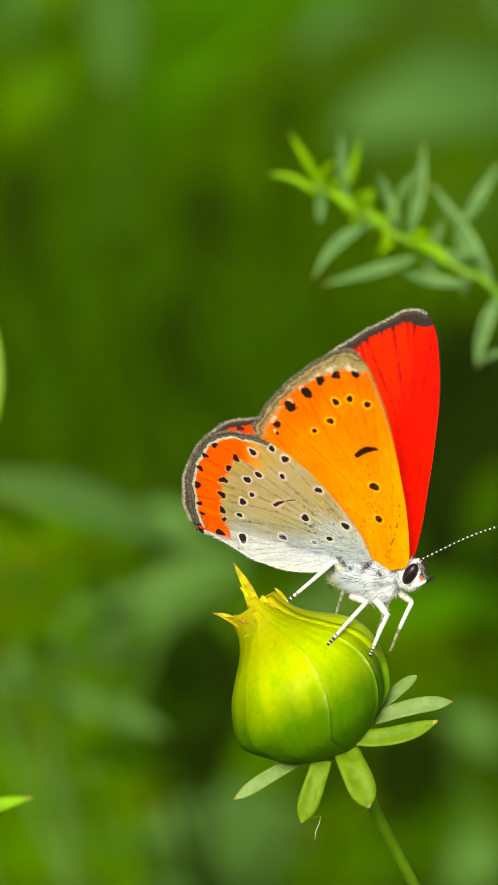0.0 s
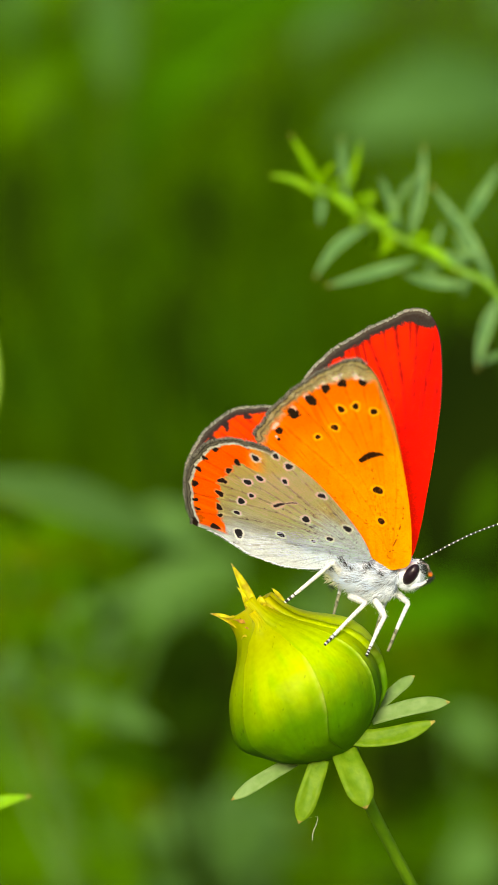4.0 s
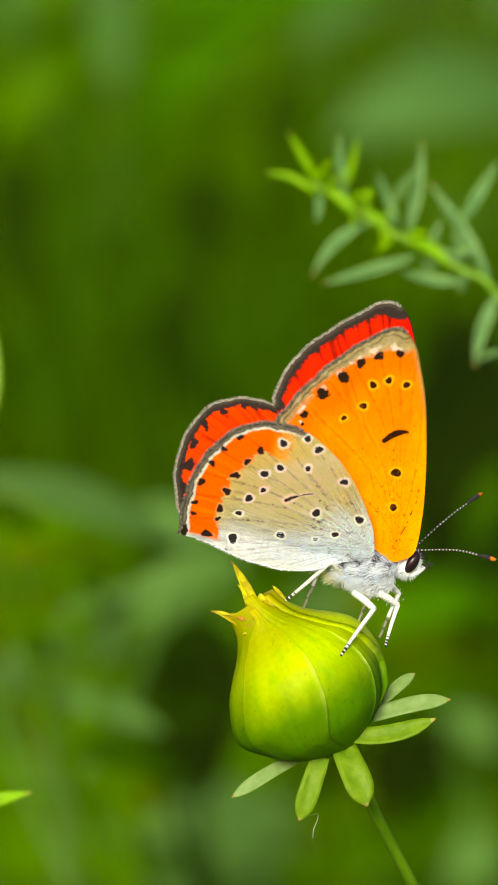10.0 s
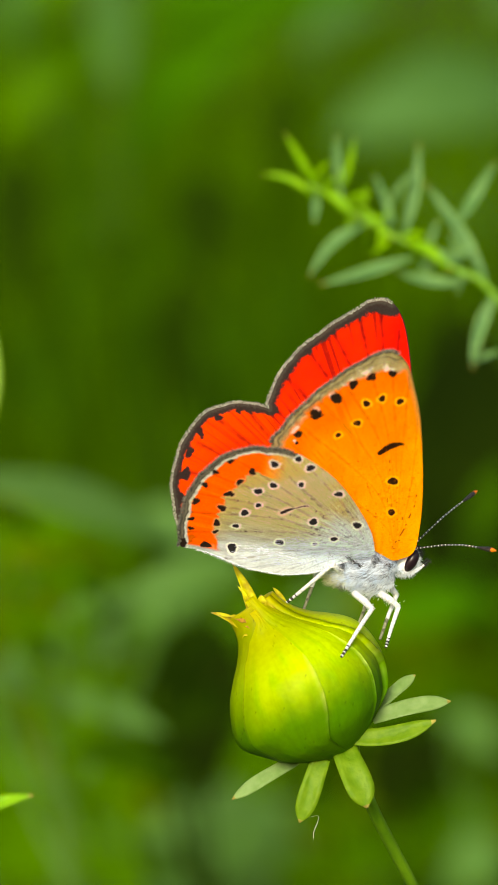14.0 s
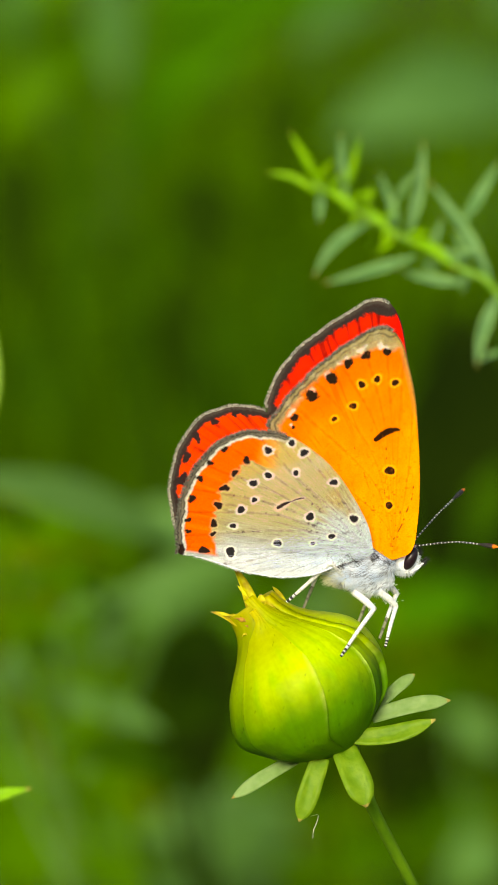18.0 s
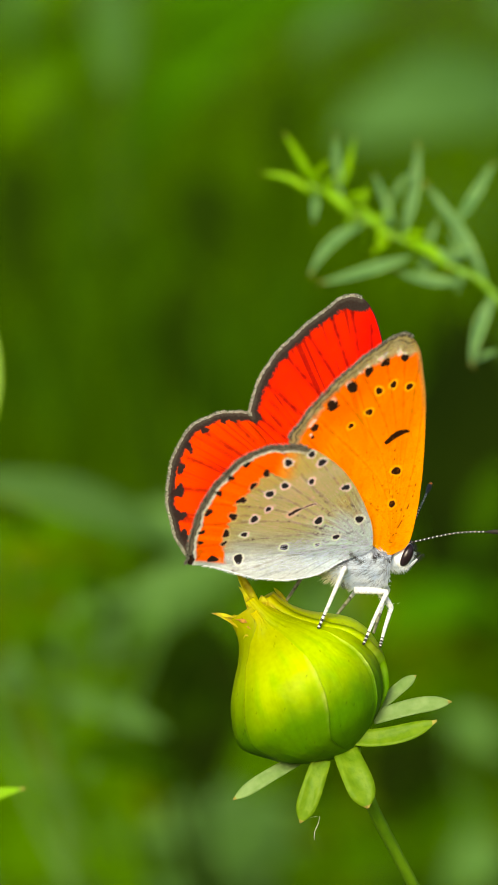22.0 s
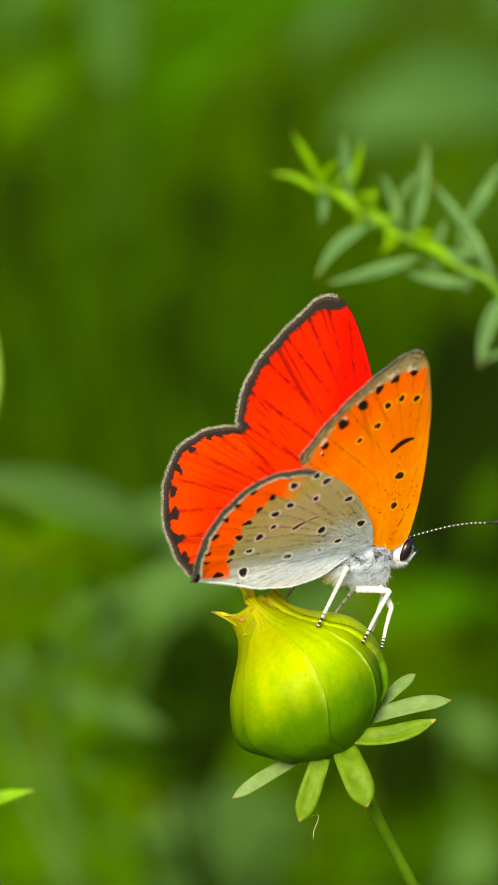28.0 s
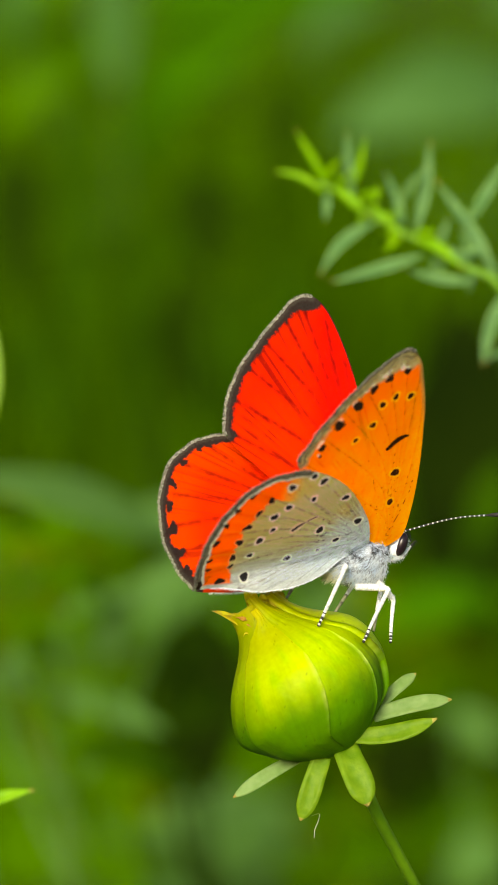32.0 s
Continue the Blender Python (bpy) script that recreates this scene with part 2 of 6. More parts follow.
def smoothstep(x, a, b):
    t = np.clip((x - a) / (b - a), 0, 1)
    return t * t * (3 - 2 * t)


# ---- the meadow: ground and far hedge ----
def ground_sheet():
    n = 61
    s = np.sign(np.linspace(-1, 1, n)) * np.abs(np.linspace(-1, 1, n)) ** 3
    verts, faces = [], []
    for j in range(n):
        for i in range(n):
            x, y = s[i] * 400, s[j] * 400
            h = 0.02 * noise.noise(Vector((x * 3, y * 3, 0))) if abs(x) < 4 and abs(y) < 4 else 0.0
            verts.append((x, y, h))
    for j in range(n - 1):
        for i in range(n - 1):
            a = j * n + i
            faces.append((a, a + 1, a + n + 1, a + n))
    ob = new("ground", mesh_from("ground", verts, faces, [M_SOIL]))
    return tagged(ob, "short green turf under the meadow plants, lightened as an unseen reflector", "ground", kind="structure")


ground_sheet()


def hedge_wall():
    """A thick leafy hedge at the far side of the meadow: an uneven body and leaves standing off it."""
    rng = random.Random(5)
    verts, faces = [], []
    seg = 90
    ring = [(3.0, 0.0), (2.95, 0.3), (3.0, 0.6), (2.95, 0.9), (3.1, 1.15), (3.4, 1.25), (3.7, 1.1), (3.8, 0.6), (3.75, 0.0)]
    n = len(ring)
    for k in range(seg + 1):
        w = math.pi * (0.08 + 0.84 * k / seg)
        for r, z in ring:
            q = 1.0 if 0 < k < seg else 0.75
            r2 = r + rng.uniform(-0.12, 0.12)
            verts.append((r2 * math.cos(w), r2 * math.sin(w), q * z + (rng.uniform(-0.06, 0.06) if z else 0)))
    for k in range(seg):
        for i in range(n - 1):
            faces.append((k * n + i, (k + 1) * n + i, (k + 1) * n + i + 1, k * n + i + 1))
    faces += [tuple(range(n)), tuple(seg * n + i for i in range(n))[::-1]]
    body = list(verts)
    for k in range(9000):
        p = Vector(body[rng.randrange(len(body))]) + Vector((rng.gauss(0, 0.08), rng.gauss(0, 0.08), abs(rng.gauss(0, 0.09))))
        a = Vector((rng.gauss(0, 1), rng.gauss(0, 1), rng.gauss(0, 0.6))).normalized() * rng.uniform(0.02, 0.045)
        b = a.cross(Vector((rng.gauss(0, 1), rng.gauss(0, 1), rng.gauss(0, 1)))).normalized() * a.length * 0.45
        o = len(verts)
        verts += [tuple(p - a), tuple(p + b), tuple(p + a), tuple(p - b)]
        faces.append((o, o + 1, o + 2, o + 3))
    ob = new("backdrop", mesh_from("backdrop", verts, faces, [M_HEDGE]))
    return tagged(ob, "added backdrop hedge, its green darkened to stand for shade behind the grass", "hedge", kind="structure")


hedge_wall()


def grass_field():
    """Dense tall grass behind the flower, one mesh."""
    rng = np.random.default_rng(11)
    verts, faces = [], []
    for k in range(44000):
        tall = k < 26000
        y = rng.uniform(1.2, 2.9) if tall else rng.uniform(-3.2, 2.9)
        x = rng.uniform(-0.5 - 0.45 * y, 0.5 + 0.45 * y) if tall else rng.uniform(-3.4, 3.4)
        h = rng.uniform(0.35, 0.75) * (0.75 + 0.25 * y) if tall else rng.uniform(0.10, 0.26) + 0.22 * max(0.0, abs(x) - 1.0)
        if not tall and (x * x + y * y < 0.2 or y > 1.0 and abs(x) < 0.5 + 0.4 * y):
            continue
        w = rng.uniform(0.0015, 0.0045)
        side = x * 300 / (300 + 1000 * y) / MM / 1000
        if tall and side > 5 and rng.uniform() < 0.85:      # a gap in the stand of grass
            h = min(h, 0.45 - 0.02 * (0.3 + y) + rng.uniform(-0.06, 0.02))
        lean = rng.normal(0, 0.16, 2)
        ang = rng.uniform(0, math.pi)
        ax, ay = math.cos(ang) * w, math.sin(ang) * w
        o = len(verts)
        for v, ww in ((0, 1), (0.35, 1), (0.7, 0.7), (1, 0.06)):
            cx, cy, cz = x + lean[0] * h * v * v, y + lean[1] * h * v * v, h * v * (1 - 0.18 * v * v)
            verts.append((cx - ax * ww, cy - ay * ww, cz))
            verts.append((cx + ax * ww, cy + ay * ww, cz))
        for i in range(3):
            faces.append((o + 2 * i, o + 2 * i + 1, o + 2 * i + 3, o + 2 * i + 2))
    ob = new("meadow_grass", mesh_from("meadow_grass", verts, faces, [M_GRASS]))
    return tagged(ob, "tall dense green meadow grass", "grass", kind="stuff")


grass_field()


# ---- the plants of the middle distance ----
def plant(name, stem_pts, stem_r, leaves, label, category, mat_leaf, mat_stem=None, group="", withered=False):
    """A rooted plant: a stem from the ground through the given places, and leaves (base, tip, width, bulge) in metres."""
    top = Vector(stem_pts[0])
    foot = Vector(stem_pts[-1])
    ob = thing(name, foot, label, category, group)
    pts = curve_through([Vector(p) - foot for p in stem_pts], 28)
    part_of("stem", tube(pts, [stem_r * 0.5, stem_r], 9, [mat_stem or M_STEM]), ob)
    for base, tip, width, bulge in leaves:
        part_of("leaf", blade(Vector(base) - foot, Vector(tip) - foot, width, [mat_leaf, M_BROWN_TIP], bulge, (0.1, -1, 0.5), 0.2, 18, 0.45, 0.03, 1 if withered else None), ob)
    return ob


def far_plant(px, pz, d, leaves, mat, label, group="leafy meadow plants", stalk=None):
    """A leafy plant d mm behind the flower; leaves as (x0, z0, x1, z1, width, extra depth, bow) in mm at the flower's scale."""
    k = (300 + d) / 300 * MM
    base = at(px, pz, d)
    foot = Vector((base.x + 0.02, base.y + 0.03, 0.0))
    mid = (base + foot) / 2 + Vector((0.015, 0.0, 0.03))
    lv = []
    for x0, z0, x1, z1, w, e, *bow in leaves:
        lv.append((at(x0, z0, d), at(x1, z1, d + e), w * k, (0, -0.1 * w * k, bow[0] * k if bow else 0.25 * w * k)))
    ob = plant("meadow_plant", [base, mid, foot], 0.0005, lv, label, "plant", mat, stalk or mat, group)
    for b0, t0, w0, g0 in lv:
        join = base + (mid - base) * 0.12
        bend = (join + b0) / 2 + Vector((0, 0.006, -0.004))
        part_of("petiole", tube(curve_through([p - foot for p in (join, bend, b0)], 10), [0.0005, 0.0004], 7, [stalk or mat]), ob)
    return ob


far_plant(-22.4, -6.0, 230, [(-20.5, -2.4, -3.6, -7.6, 3.8, 30, 0.7), (-21.6, -3.0, -18.4, -9.0, 2.2, 0)], M_LEAF_PALE, "pale green plant with long arching leaves")
far_plant(-14.5, -13.5, 250, [(-4.2, -8.2, -12.2, -15.2, 2.6, 10, 0.3), (-17.8, -16.2, -12.2, -14.8, 2.4, 10), (-13.4, -12.4, -8.6, -10.8, 1.9, 0)], M_LEAF_PALE, "pale green plant with long arching leaves")
far_plant(-4.4, -15.8, 420, [(-0.5, -8.2, -7.6, -13.2, 4.2, 10), (-3.2, -10.6, -12.0, -16.6, 2.8, 0), (-2.6, -6.6, -9.6, -6.2, 3.0, 0)], M_LEAF_PALE, "pale green plant with long arching leaves")
far_plant(-12.0, 20.0, 900, [(-18.0, 22.0, -7.0, 30.0, 5.6, 20), (-18.8, 27.0, -12.0, 33.6, 4.4, 0)], M_LEAF_MID, "fresh green grass tuft with long blades")
far_plant(-13.0, -11.5, 400, [(-16.4, -6.2, -8.4, -9.2, 3.4, 10, 0.4), (-10.2, -9.6, -16.2, -12.0, 3.0, 0), (-18.4, -8.0, -14.4, -9.6, 2.6, 10), (-12.4, -13.0, -6.4, -13.4, 2.6, 0)], M_LEAF_MID, "green meadow plant with broad leaves")
far_plant(-14.5, -19.5, 240, [(-14.4, -17.8, -5.8, -20.6, 2.3, 0, 0.4), (-18.6, -16.4, -13.8, -18.6, 2.0, 10)], M_LEAF_PALE, "pale green low plant with broad leaves")
far_plant(-15.2, -13.8, 560, [(-19.6, -9.2, -8.2, -7.4, 5.0, 10), (-18.8, -14.0, -8.6, -11.6, 5.2, 0), (-19.0, -19.6, -8.4, -17.2, 5.6, 20)], M_LEAF_MID, "green meadow plant with broad leaves")
far_plant(-14.4, -24.2, 560, [(-19.4, -24.4, -6.6, -23.6, 5.6, 10), (-19.2, -28.6, -5.6, -28.0, 5.0, 10)], M_LEAF_MID, "green meadow plant with broad leaves")
far_plant(-4.4, -30.2, 520, [(-7.4, -27.6, 4.2, -28.8, 5.6, 10), (-2.8, -31.2, 3.2, -25.4, 4.0, 0), (-14.4, -28.2, -9.0, -28.6, 3.0, 0)], M_LEAF_PALE, "pale green low plant with broad leaves")
far_plant(-14.4, -30.2, 420, [(-19.2, -30.4, -5.6, -31.0, 3.6, 10), (-17.4, -28.4, -11.6, -27.4, 2.6, 10)], M_LEAF_MID, "green meadow plant with broad leaves")
far_plant(14.4, -16.6, 620, [(8.4, -13.4, 18.8, -11.4, 3.8, 10)], M_LEAF_FRESH, "green meadow plant with broad leaves")
far_plant(16.8, -27.8, 620, [(10.6, -28.6, 18.8, -26.4, 4.6, 10), (4.8, -31.0, 12.8, -29.4, 4.0, 0)], M_LEAF_MID, "green meadow plant with broad leaves")
far_plant(16.4, -24.6, 520, [(13.8, -19.2, 18.2, -22.6, 2.6, 0), (13.6, -32.0, 18.6, -29.2, 4.2, 0)], M_LEAF_PALE, "pale green low plant with broad leaves")
far_plant(17.4, -6.6, 560, [(15.2, -9.4, 18.6, -1.2, 2.6, 0)], M_LEAF_DEEP, "green meadow plant with broad leaves")
far_plant(16.8, 22.6, 840, [(6.0, 21.6, 22.0, 24.0, 7.0, 20), (3.4, 28.0, 9.4, 31.0, 2.6, 20), (17.6, 29.8, 19.4, 32.6, 2.4, 0)], M_LEAF_BLUE, "bluish green plant with long arching leaves")
# shade between the plants, drawn as added dark leaves
far_plant(-3.0, -26.6, 400, [(-3.2, -25.6, -2.6, -12.2, 5.4, 5), (-5.2, -22.8, -4.8, -14.6, 3.8, 0)], M_LEAF_GAP_SHADE, "added dark leaves standing in for a shaded gap between the plants")
far_plant(-15.2, -13.0, 262, [(-18.6, -8.8, -12.8, -8.2, 1.9, 0), (-13.4, -7.4, -9.4, -8.9, 1.5, 0), (-15.8, -10.6, -12.6, -12.8, 1.7, 0), (-19.0, -11.2, -16.6, -12.6, 1.6, 0)], M_LEAF_YELLOW, "yellow-green meadow plant with soft leaves")
# dark leaves added where shaded spots lie among the pale ones
far_plant(-9.0, -24.0, 225, [(-12.2, -9.1, -10.2, -11.5, 2.1, 0), (-16.2, -14.2, -13.8, -15.6, 2.0, 0), (-18.2, -5.2, -14.6, -6.9, 1.4, 0), (-13.0, -22.0, -4.8, -23.6, 2.8, 10)], M_LEAF_DEEP, "green meadow plant with broad leaves", stalk=M_LEAF_MID)
# from here on, more dark leaves in place of shaded gaps
far_plant(-4.0, -24.0, 300, [(-7.4, -17.2, -1.0, -13.6, 3.4, 5), (-6.6, -21.4, -1.4, -17.8, 4.4, 5)], M_LEAF_SHADE, "added dark leaves standing in for a shaded gap between the plants")
far_plant(10.4, -26.0, 600, [(9.0, -26.4, 11.6, -20.6, 4.6, 5), (12.6, -25.0, 13.4, -19.8, 3.6, 5)], M_LEAF_GAP_SHADE, "added dark leaves standing in for a shaded gap between the plants")
far_plant(16.0, -5.8, 640, [(12.6, -9.0, 12.9, 6.0, 5.0, 10), (16.4, -5.8, 14.8, 9.8, 6.8, 10), (15.6, -14.6, 14.6, 7.4, 9.6, 5)], M_LEAF_GAP_SHADE, "added dark leaves standing in for a shaded gap between the plants")
far_plant(-2.6, 9.0, 800, [(-4.6, 2.0, -4.9, 12.4, 4.4, 5), (-3.0, 11.6, -3.6, 19.0, 5.0, 5), (1.6, 18.6, 2.6, 26.0, 2.8, 5)], M_LEAF_SHADE, "added dark leaves standing in for a shaded gap between the plants")
far_plant(-16.0, 10.2, 800, [(-16.4, 10.2, -16.6, 20.8, 4.6, 5)], M_LEAF_SHADE, "added dark leaves standing in for a shaded gap between the plants")
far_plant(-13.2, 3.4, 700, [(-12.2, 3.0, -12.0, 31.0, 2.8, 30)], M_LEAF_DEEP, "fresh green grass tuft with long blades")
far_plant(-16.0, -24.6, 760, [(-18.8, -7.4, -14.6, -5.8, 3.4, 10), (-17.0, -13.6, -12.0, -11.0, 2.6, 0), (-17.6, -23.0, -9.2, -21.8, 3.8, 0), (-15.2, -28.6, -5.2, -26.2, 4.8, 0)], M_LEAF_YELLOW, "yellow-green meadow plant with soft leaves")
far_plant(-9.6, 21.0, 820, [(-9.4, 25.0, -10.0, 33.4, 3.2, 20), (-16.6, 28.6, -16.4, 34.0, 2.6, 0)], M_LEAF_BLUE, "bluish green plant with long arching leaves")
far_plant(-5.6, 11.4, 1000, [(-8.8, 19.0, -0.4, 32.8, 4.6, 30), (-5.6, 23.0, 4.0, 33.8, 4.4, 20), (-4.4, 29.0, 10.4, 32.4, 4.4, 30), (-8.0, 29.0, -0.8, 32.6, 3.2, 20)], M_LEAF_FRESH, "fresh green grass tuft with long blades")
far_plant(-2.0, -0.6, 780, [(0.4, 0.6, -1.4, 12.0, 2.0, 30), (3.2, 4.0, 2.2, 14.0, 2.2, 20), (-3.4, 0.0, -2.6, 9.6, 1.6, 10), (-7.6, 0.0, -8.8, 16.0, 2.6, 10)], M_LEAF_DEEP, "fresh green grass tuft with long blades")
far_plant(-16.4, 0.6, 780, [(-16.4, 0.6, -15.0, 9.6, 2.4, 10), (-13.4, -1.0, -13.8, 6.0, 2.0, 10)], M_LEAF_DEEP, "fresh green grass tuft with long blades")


def scattered_plants():
    """Low leafy plants far back, each with a few broad leaves."""
    rng = random.Random(23)
    for k in range(26):
        d = rng.uniform(620, 1300)
        x, z = rng.uniform(-20, 20), rng.uniform(-33, -9)
        if -9 < x < 1 and z > -24:
            continue
        lv = []
        for j in range(5):
            w = rng.uniform(0, 2 * math.pi)
            ln = rng.uniform(3.5, 8.0)
            ox, oz = rng.uniform(-3, 3), rng.uniform(-3, 3)
            lv.append((x + ox, z + oz, x + ox + ln * math.cos(w), z + oz + ln * 0.6 * math.sin(w), rng.uniform(1.8, 3.6), rng.uniform(0, 30)))
        far_plant(x, z, d, lv, (M_LEAF_MID, M_LEAF_MID, M_LEAF_PALE, M_LEAF_YELLOW)[k % 4], "yellow-green leafy meadow plant" if k % 4 == 3 else "mid-green leafy meadow plant")


scattered_plants()


# ---- the leaf tips at the side ----
side_leaf = plant("grass_plant", [at(-20, -12, 50), at(-20, -30, 52), Vector((-0.03, 0.056, 0.0))], 0.0006,
                  [(at(-19.2, -1.5, 50), at(-18.6, 10.0, 50), 2.0 * MM, (0.0007, 0, 0)), (at(-19.6, -12, 50), at(-19.0, -1.0, 50), 1.0 * MM, (0, 0, 0))],
                  "green grass leaf standing upright", "grass", M_STEM)
low_leaf = plant("grass_plant", [at(-23, -29, 26), at(-24, -40, 27), Vector((-0.03, 0.03, 0.0))], 0.0005,
                 [(at(-21.5, -26.7, 26), at(-15.4, -24.9, 26), 1.2 * MM, (0, 0, 0.0002))],
                 "bright green grass leaf with a brown tip", "grass", M_SPRIG_YOUNG, withered=True)


# ---- the sprig of narrow leaves behind the wing ----
def build_sprig():
    d = 64.0
    stem = [at(x, z, d) for x, z in [(4.44, 18.36), (6.36, 17.16), (8.36, 15.76), (10.36, 14.76), (12.76, 13.36), (15.16, 12.16), (17.36, 10.76)]] + [at(22, 4, d + 2), at(25, -12, d + 5), Vector((0.032, 0.04, 0.0))]
    foot = stem[-1]
    ob = thing("herb_sprig", foot, "green herb sprig with narrow pointed grey-green leaves", "herb")
    pts = curve_through([p - foot for p in stem], 60)
    part_of("stem", tube(pts, [0.00016, 0.00022, 0.00024, 0.0003, 0.0005], 9, [M_SPRIG_STEM]), ob)
    for x0, z0, x1, z1, w, bx, bz, e, young in [(4.84, 18.36, 2.76, 22.04, 1.12, 0, -0.2, -1, 1),
            (4.84, 17.44, 1.16, 19.04, 0.96, 0.1, 0.45, 0, 1),
            (5, 17.56, 4.84, 15.48, 0.96, 0, 0, -2, 0),
            (4.84, 18.76, 6.04, 20.04, 0.6, 0, 0, -2, 1),
            (6.84, 17.28, 6.4, 21.84, 1.04, -0.2, 0, 2, 0),
            (6.84, 17.96, 7.8, 21.64, 0.8, 0, 0, -1, 1),
            (6.76, 18.16, 6.36, 19.36, 0.56, 0, 0, -2, 1),
            (7.08, 17.28, 9.08, 17.64, 0.72, 0, 0, -2, 1),
            (11.24, 14.76, 12.28, 21.24, 1.36, 0.2, 0, 1, 0),
            (10.56, 15.16, 9.08, 19.16, 1.04, 0, 0, 4, 0),
            (10.36, 16.76, 12.16, 19.36, 0.88, -0.3, 0.2, -2, 0),
            (8.44, 15.44, 4.52, 11.68, 1.36, -0.5, 0.5, -2, 0),
            (11.88, 13.16, 5.24, 11.24, 1.36, 0, -0.2, -2, 0),
            (15.4, 11.28, 10.48, 12.24, 1.44, 0, -0.5, 2, 0),
            (17.08, 11.36, 12.68, 18.48, 1.6, 0.2, 0, 1, 0),
            (14.96, 15.36, 17.72, 19.92, 1.28, 0, 0, 3, 0),
            (11.24, 14.36, 14.56, 12.24, 1.6, 0, 0.2, -2, 1),
            (7.96, 16.76, 10.36, 14.36, 1.04, 0, 0, -1, 1),
            (17.72, 10.56, 16.08, 5.28, 1.52, -0.5, 0, -1, 0),
            (16.36, 5.76, 18.16, 6.48, 0.88, 0, 0, -2, 0),
            (5.36, 17.96, 7.96, 15.96, 1.36, 0, 0, -1, 1),
            (13.56, 13.76, 15.96, 11.36, 1.36, 0, 0, 1, 0),
            (8.76, 15.56, 8.36, 13.56, 0.64, 0, 0, 3, 1),
            (6.36, 17.36, 5.44, 19.28, 0.52, 0, 0, 0, 1),
            (8.04, 16.08, 8.6, 18.24, 0.6, 0.1, 0, 1, 1),
            (9.96, 15.16, 10.04, 17.36, 0.68, -0.1, 0, 2, 0),
            (12.84, 13.68, 13.64, 15.84, 0.8, 0, 0, 0, 0),
            (15.24, 12.48, 14.36, 14.96, 0.88, 0.1, 0, 1, 0),
            (10.36, 14.56, 8.92, 13.28, 0.6, 0, 0, -2, 1),
            (13.64, 12.88, 12.04, 11.36, 0.8, 0, 0, 2, 0),
            (5.2, 18.0, 4.3, 19.7, 0.7, 0, 0, -1, 1), (5.6, 17.8, 6.5, 18.9, 0.6, 0, 0, -2, 1), (6.2, 17.4, 7.0, 16.2, 0.7, 0, 0, -1, 1),
            (7.2, 16.7, 8.5, 17.1, 0.6, 0, 0, -2, 1), (7.6, 16.4, 7.2, 15.2, 0.6, 0, 0, 0, 1), (9.0, 15.5, 10.4, 16.3, 0.7, 0, 0, -2, 1),
            (9.6, 15.2, 9.4, 14.0, 0.7, 0, 0, -1, 1), (11.0, 14.5, 12.9, 14.6, 0.9, 0, 0.2, -2, 1), (12.2, 13.8, 13.8, 13.0, 0.9, 0, 0, -1, 0),
            (13.0, 13.3, 12.2, 12.0, 0.8, 0, 0, 1, 0), (14.4, 12.6, 16.4, 13.6, 1.0, 0, 0.2, -2, 0), (15.2, 12.1, 15.0, 10.4, 0.9, 0, 0, 1, 0)]:
        k = (300 + d) / 300
        part_of("leaf", blade(at(x0, z0, d) - foot, at(x1, z1, d + e) - foot, 0.60 * w * k * MM, [M_SPRIG_YOUNG if young else M_SPRIG, M_BROWN_TIP, M_SPRIG_LIT_EDGE],
                              (bx * MM, 0, bz * MM), (0.3, -1, 0.5), 0.7, 18, 0.34, 0.06, 1, edge_slot=None if young else 2), ob)
    return ob


sprig = build_sprig()


# ---- the flower bud ----
BUD_BASE = at(7.15, -21.75)
BUD_AXIS = Vector((-0.575, -0.06, 0.812)).normalized()


def bud_frame():
    z = BUD_AXIS
    y = (Vector((0, 1, 0)) - z * z.y).normalized()
    x = y.cross(z).normalized()
    m = Matrix((x, y, z)).transposed().to_4x4()
    m.translation = BUD_BASE
    return m


BUD_M = bud_frame()
BUD_LEN = 12.1


BUD_PROFILE = curve_through([(0, 0.5), (0.05, 2.0), (0.12, 3.4), (0.2, 4.4), (0.33, 5.12), (0.43, 5.3), (0.54, 5.22), (0.63, 4.75), (0.72, 3.75), (0.80, 2.72), (0.88, 1.95), (0.94, 1.45), (1.0, 1.05)], 160)


def bud_radius(v):
    return float(np.interp(v, BUD_PROFILE[:, 0], BUD_PROFILE[:, 1]))


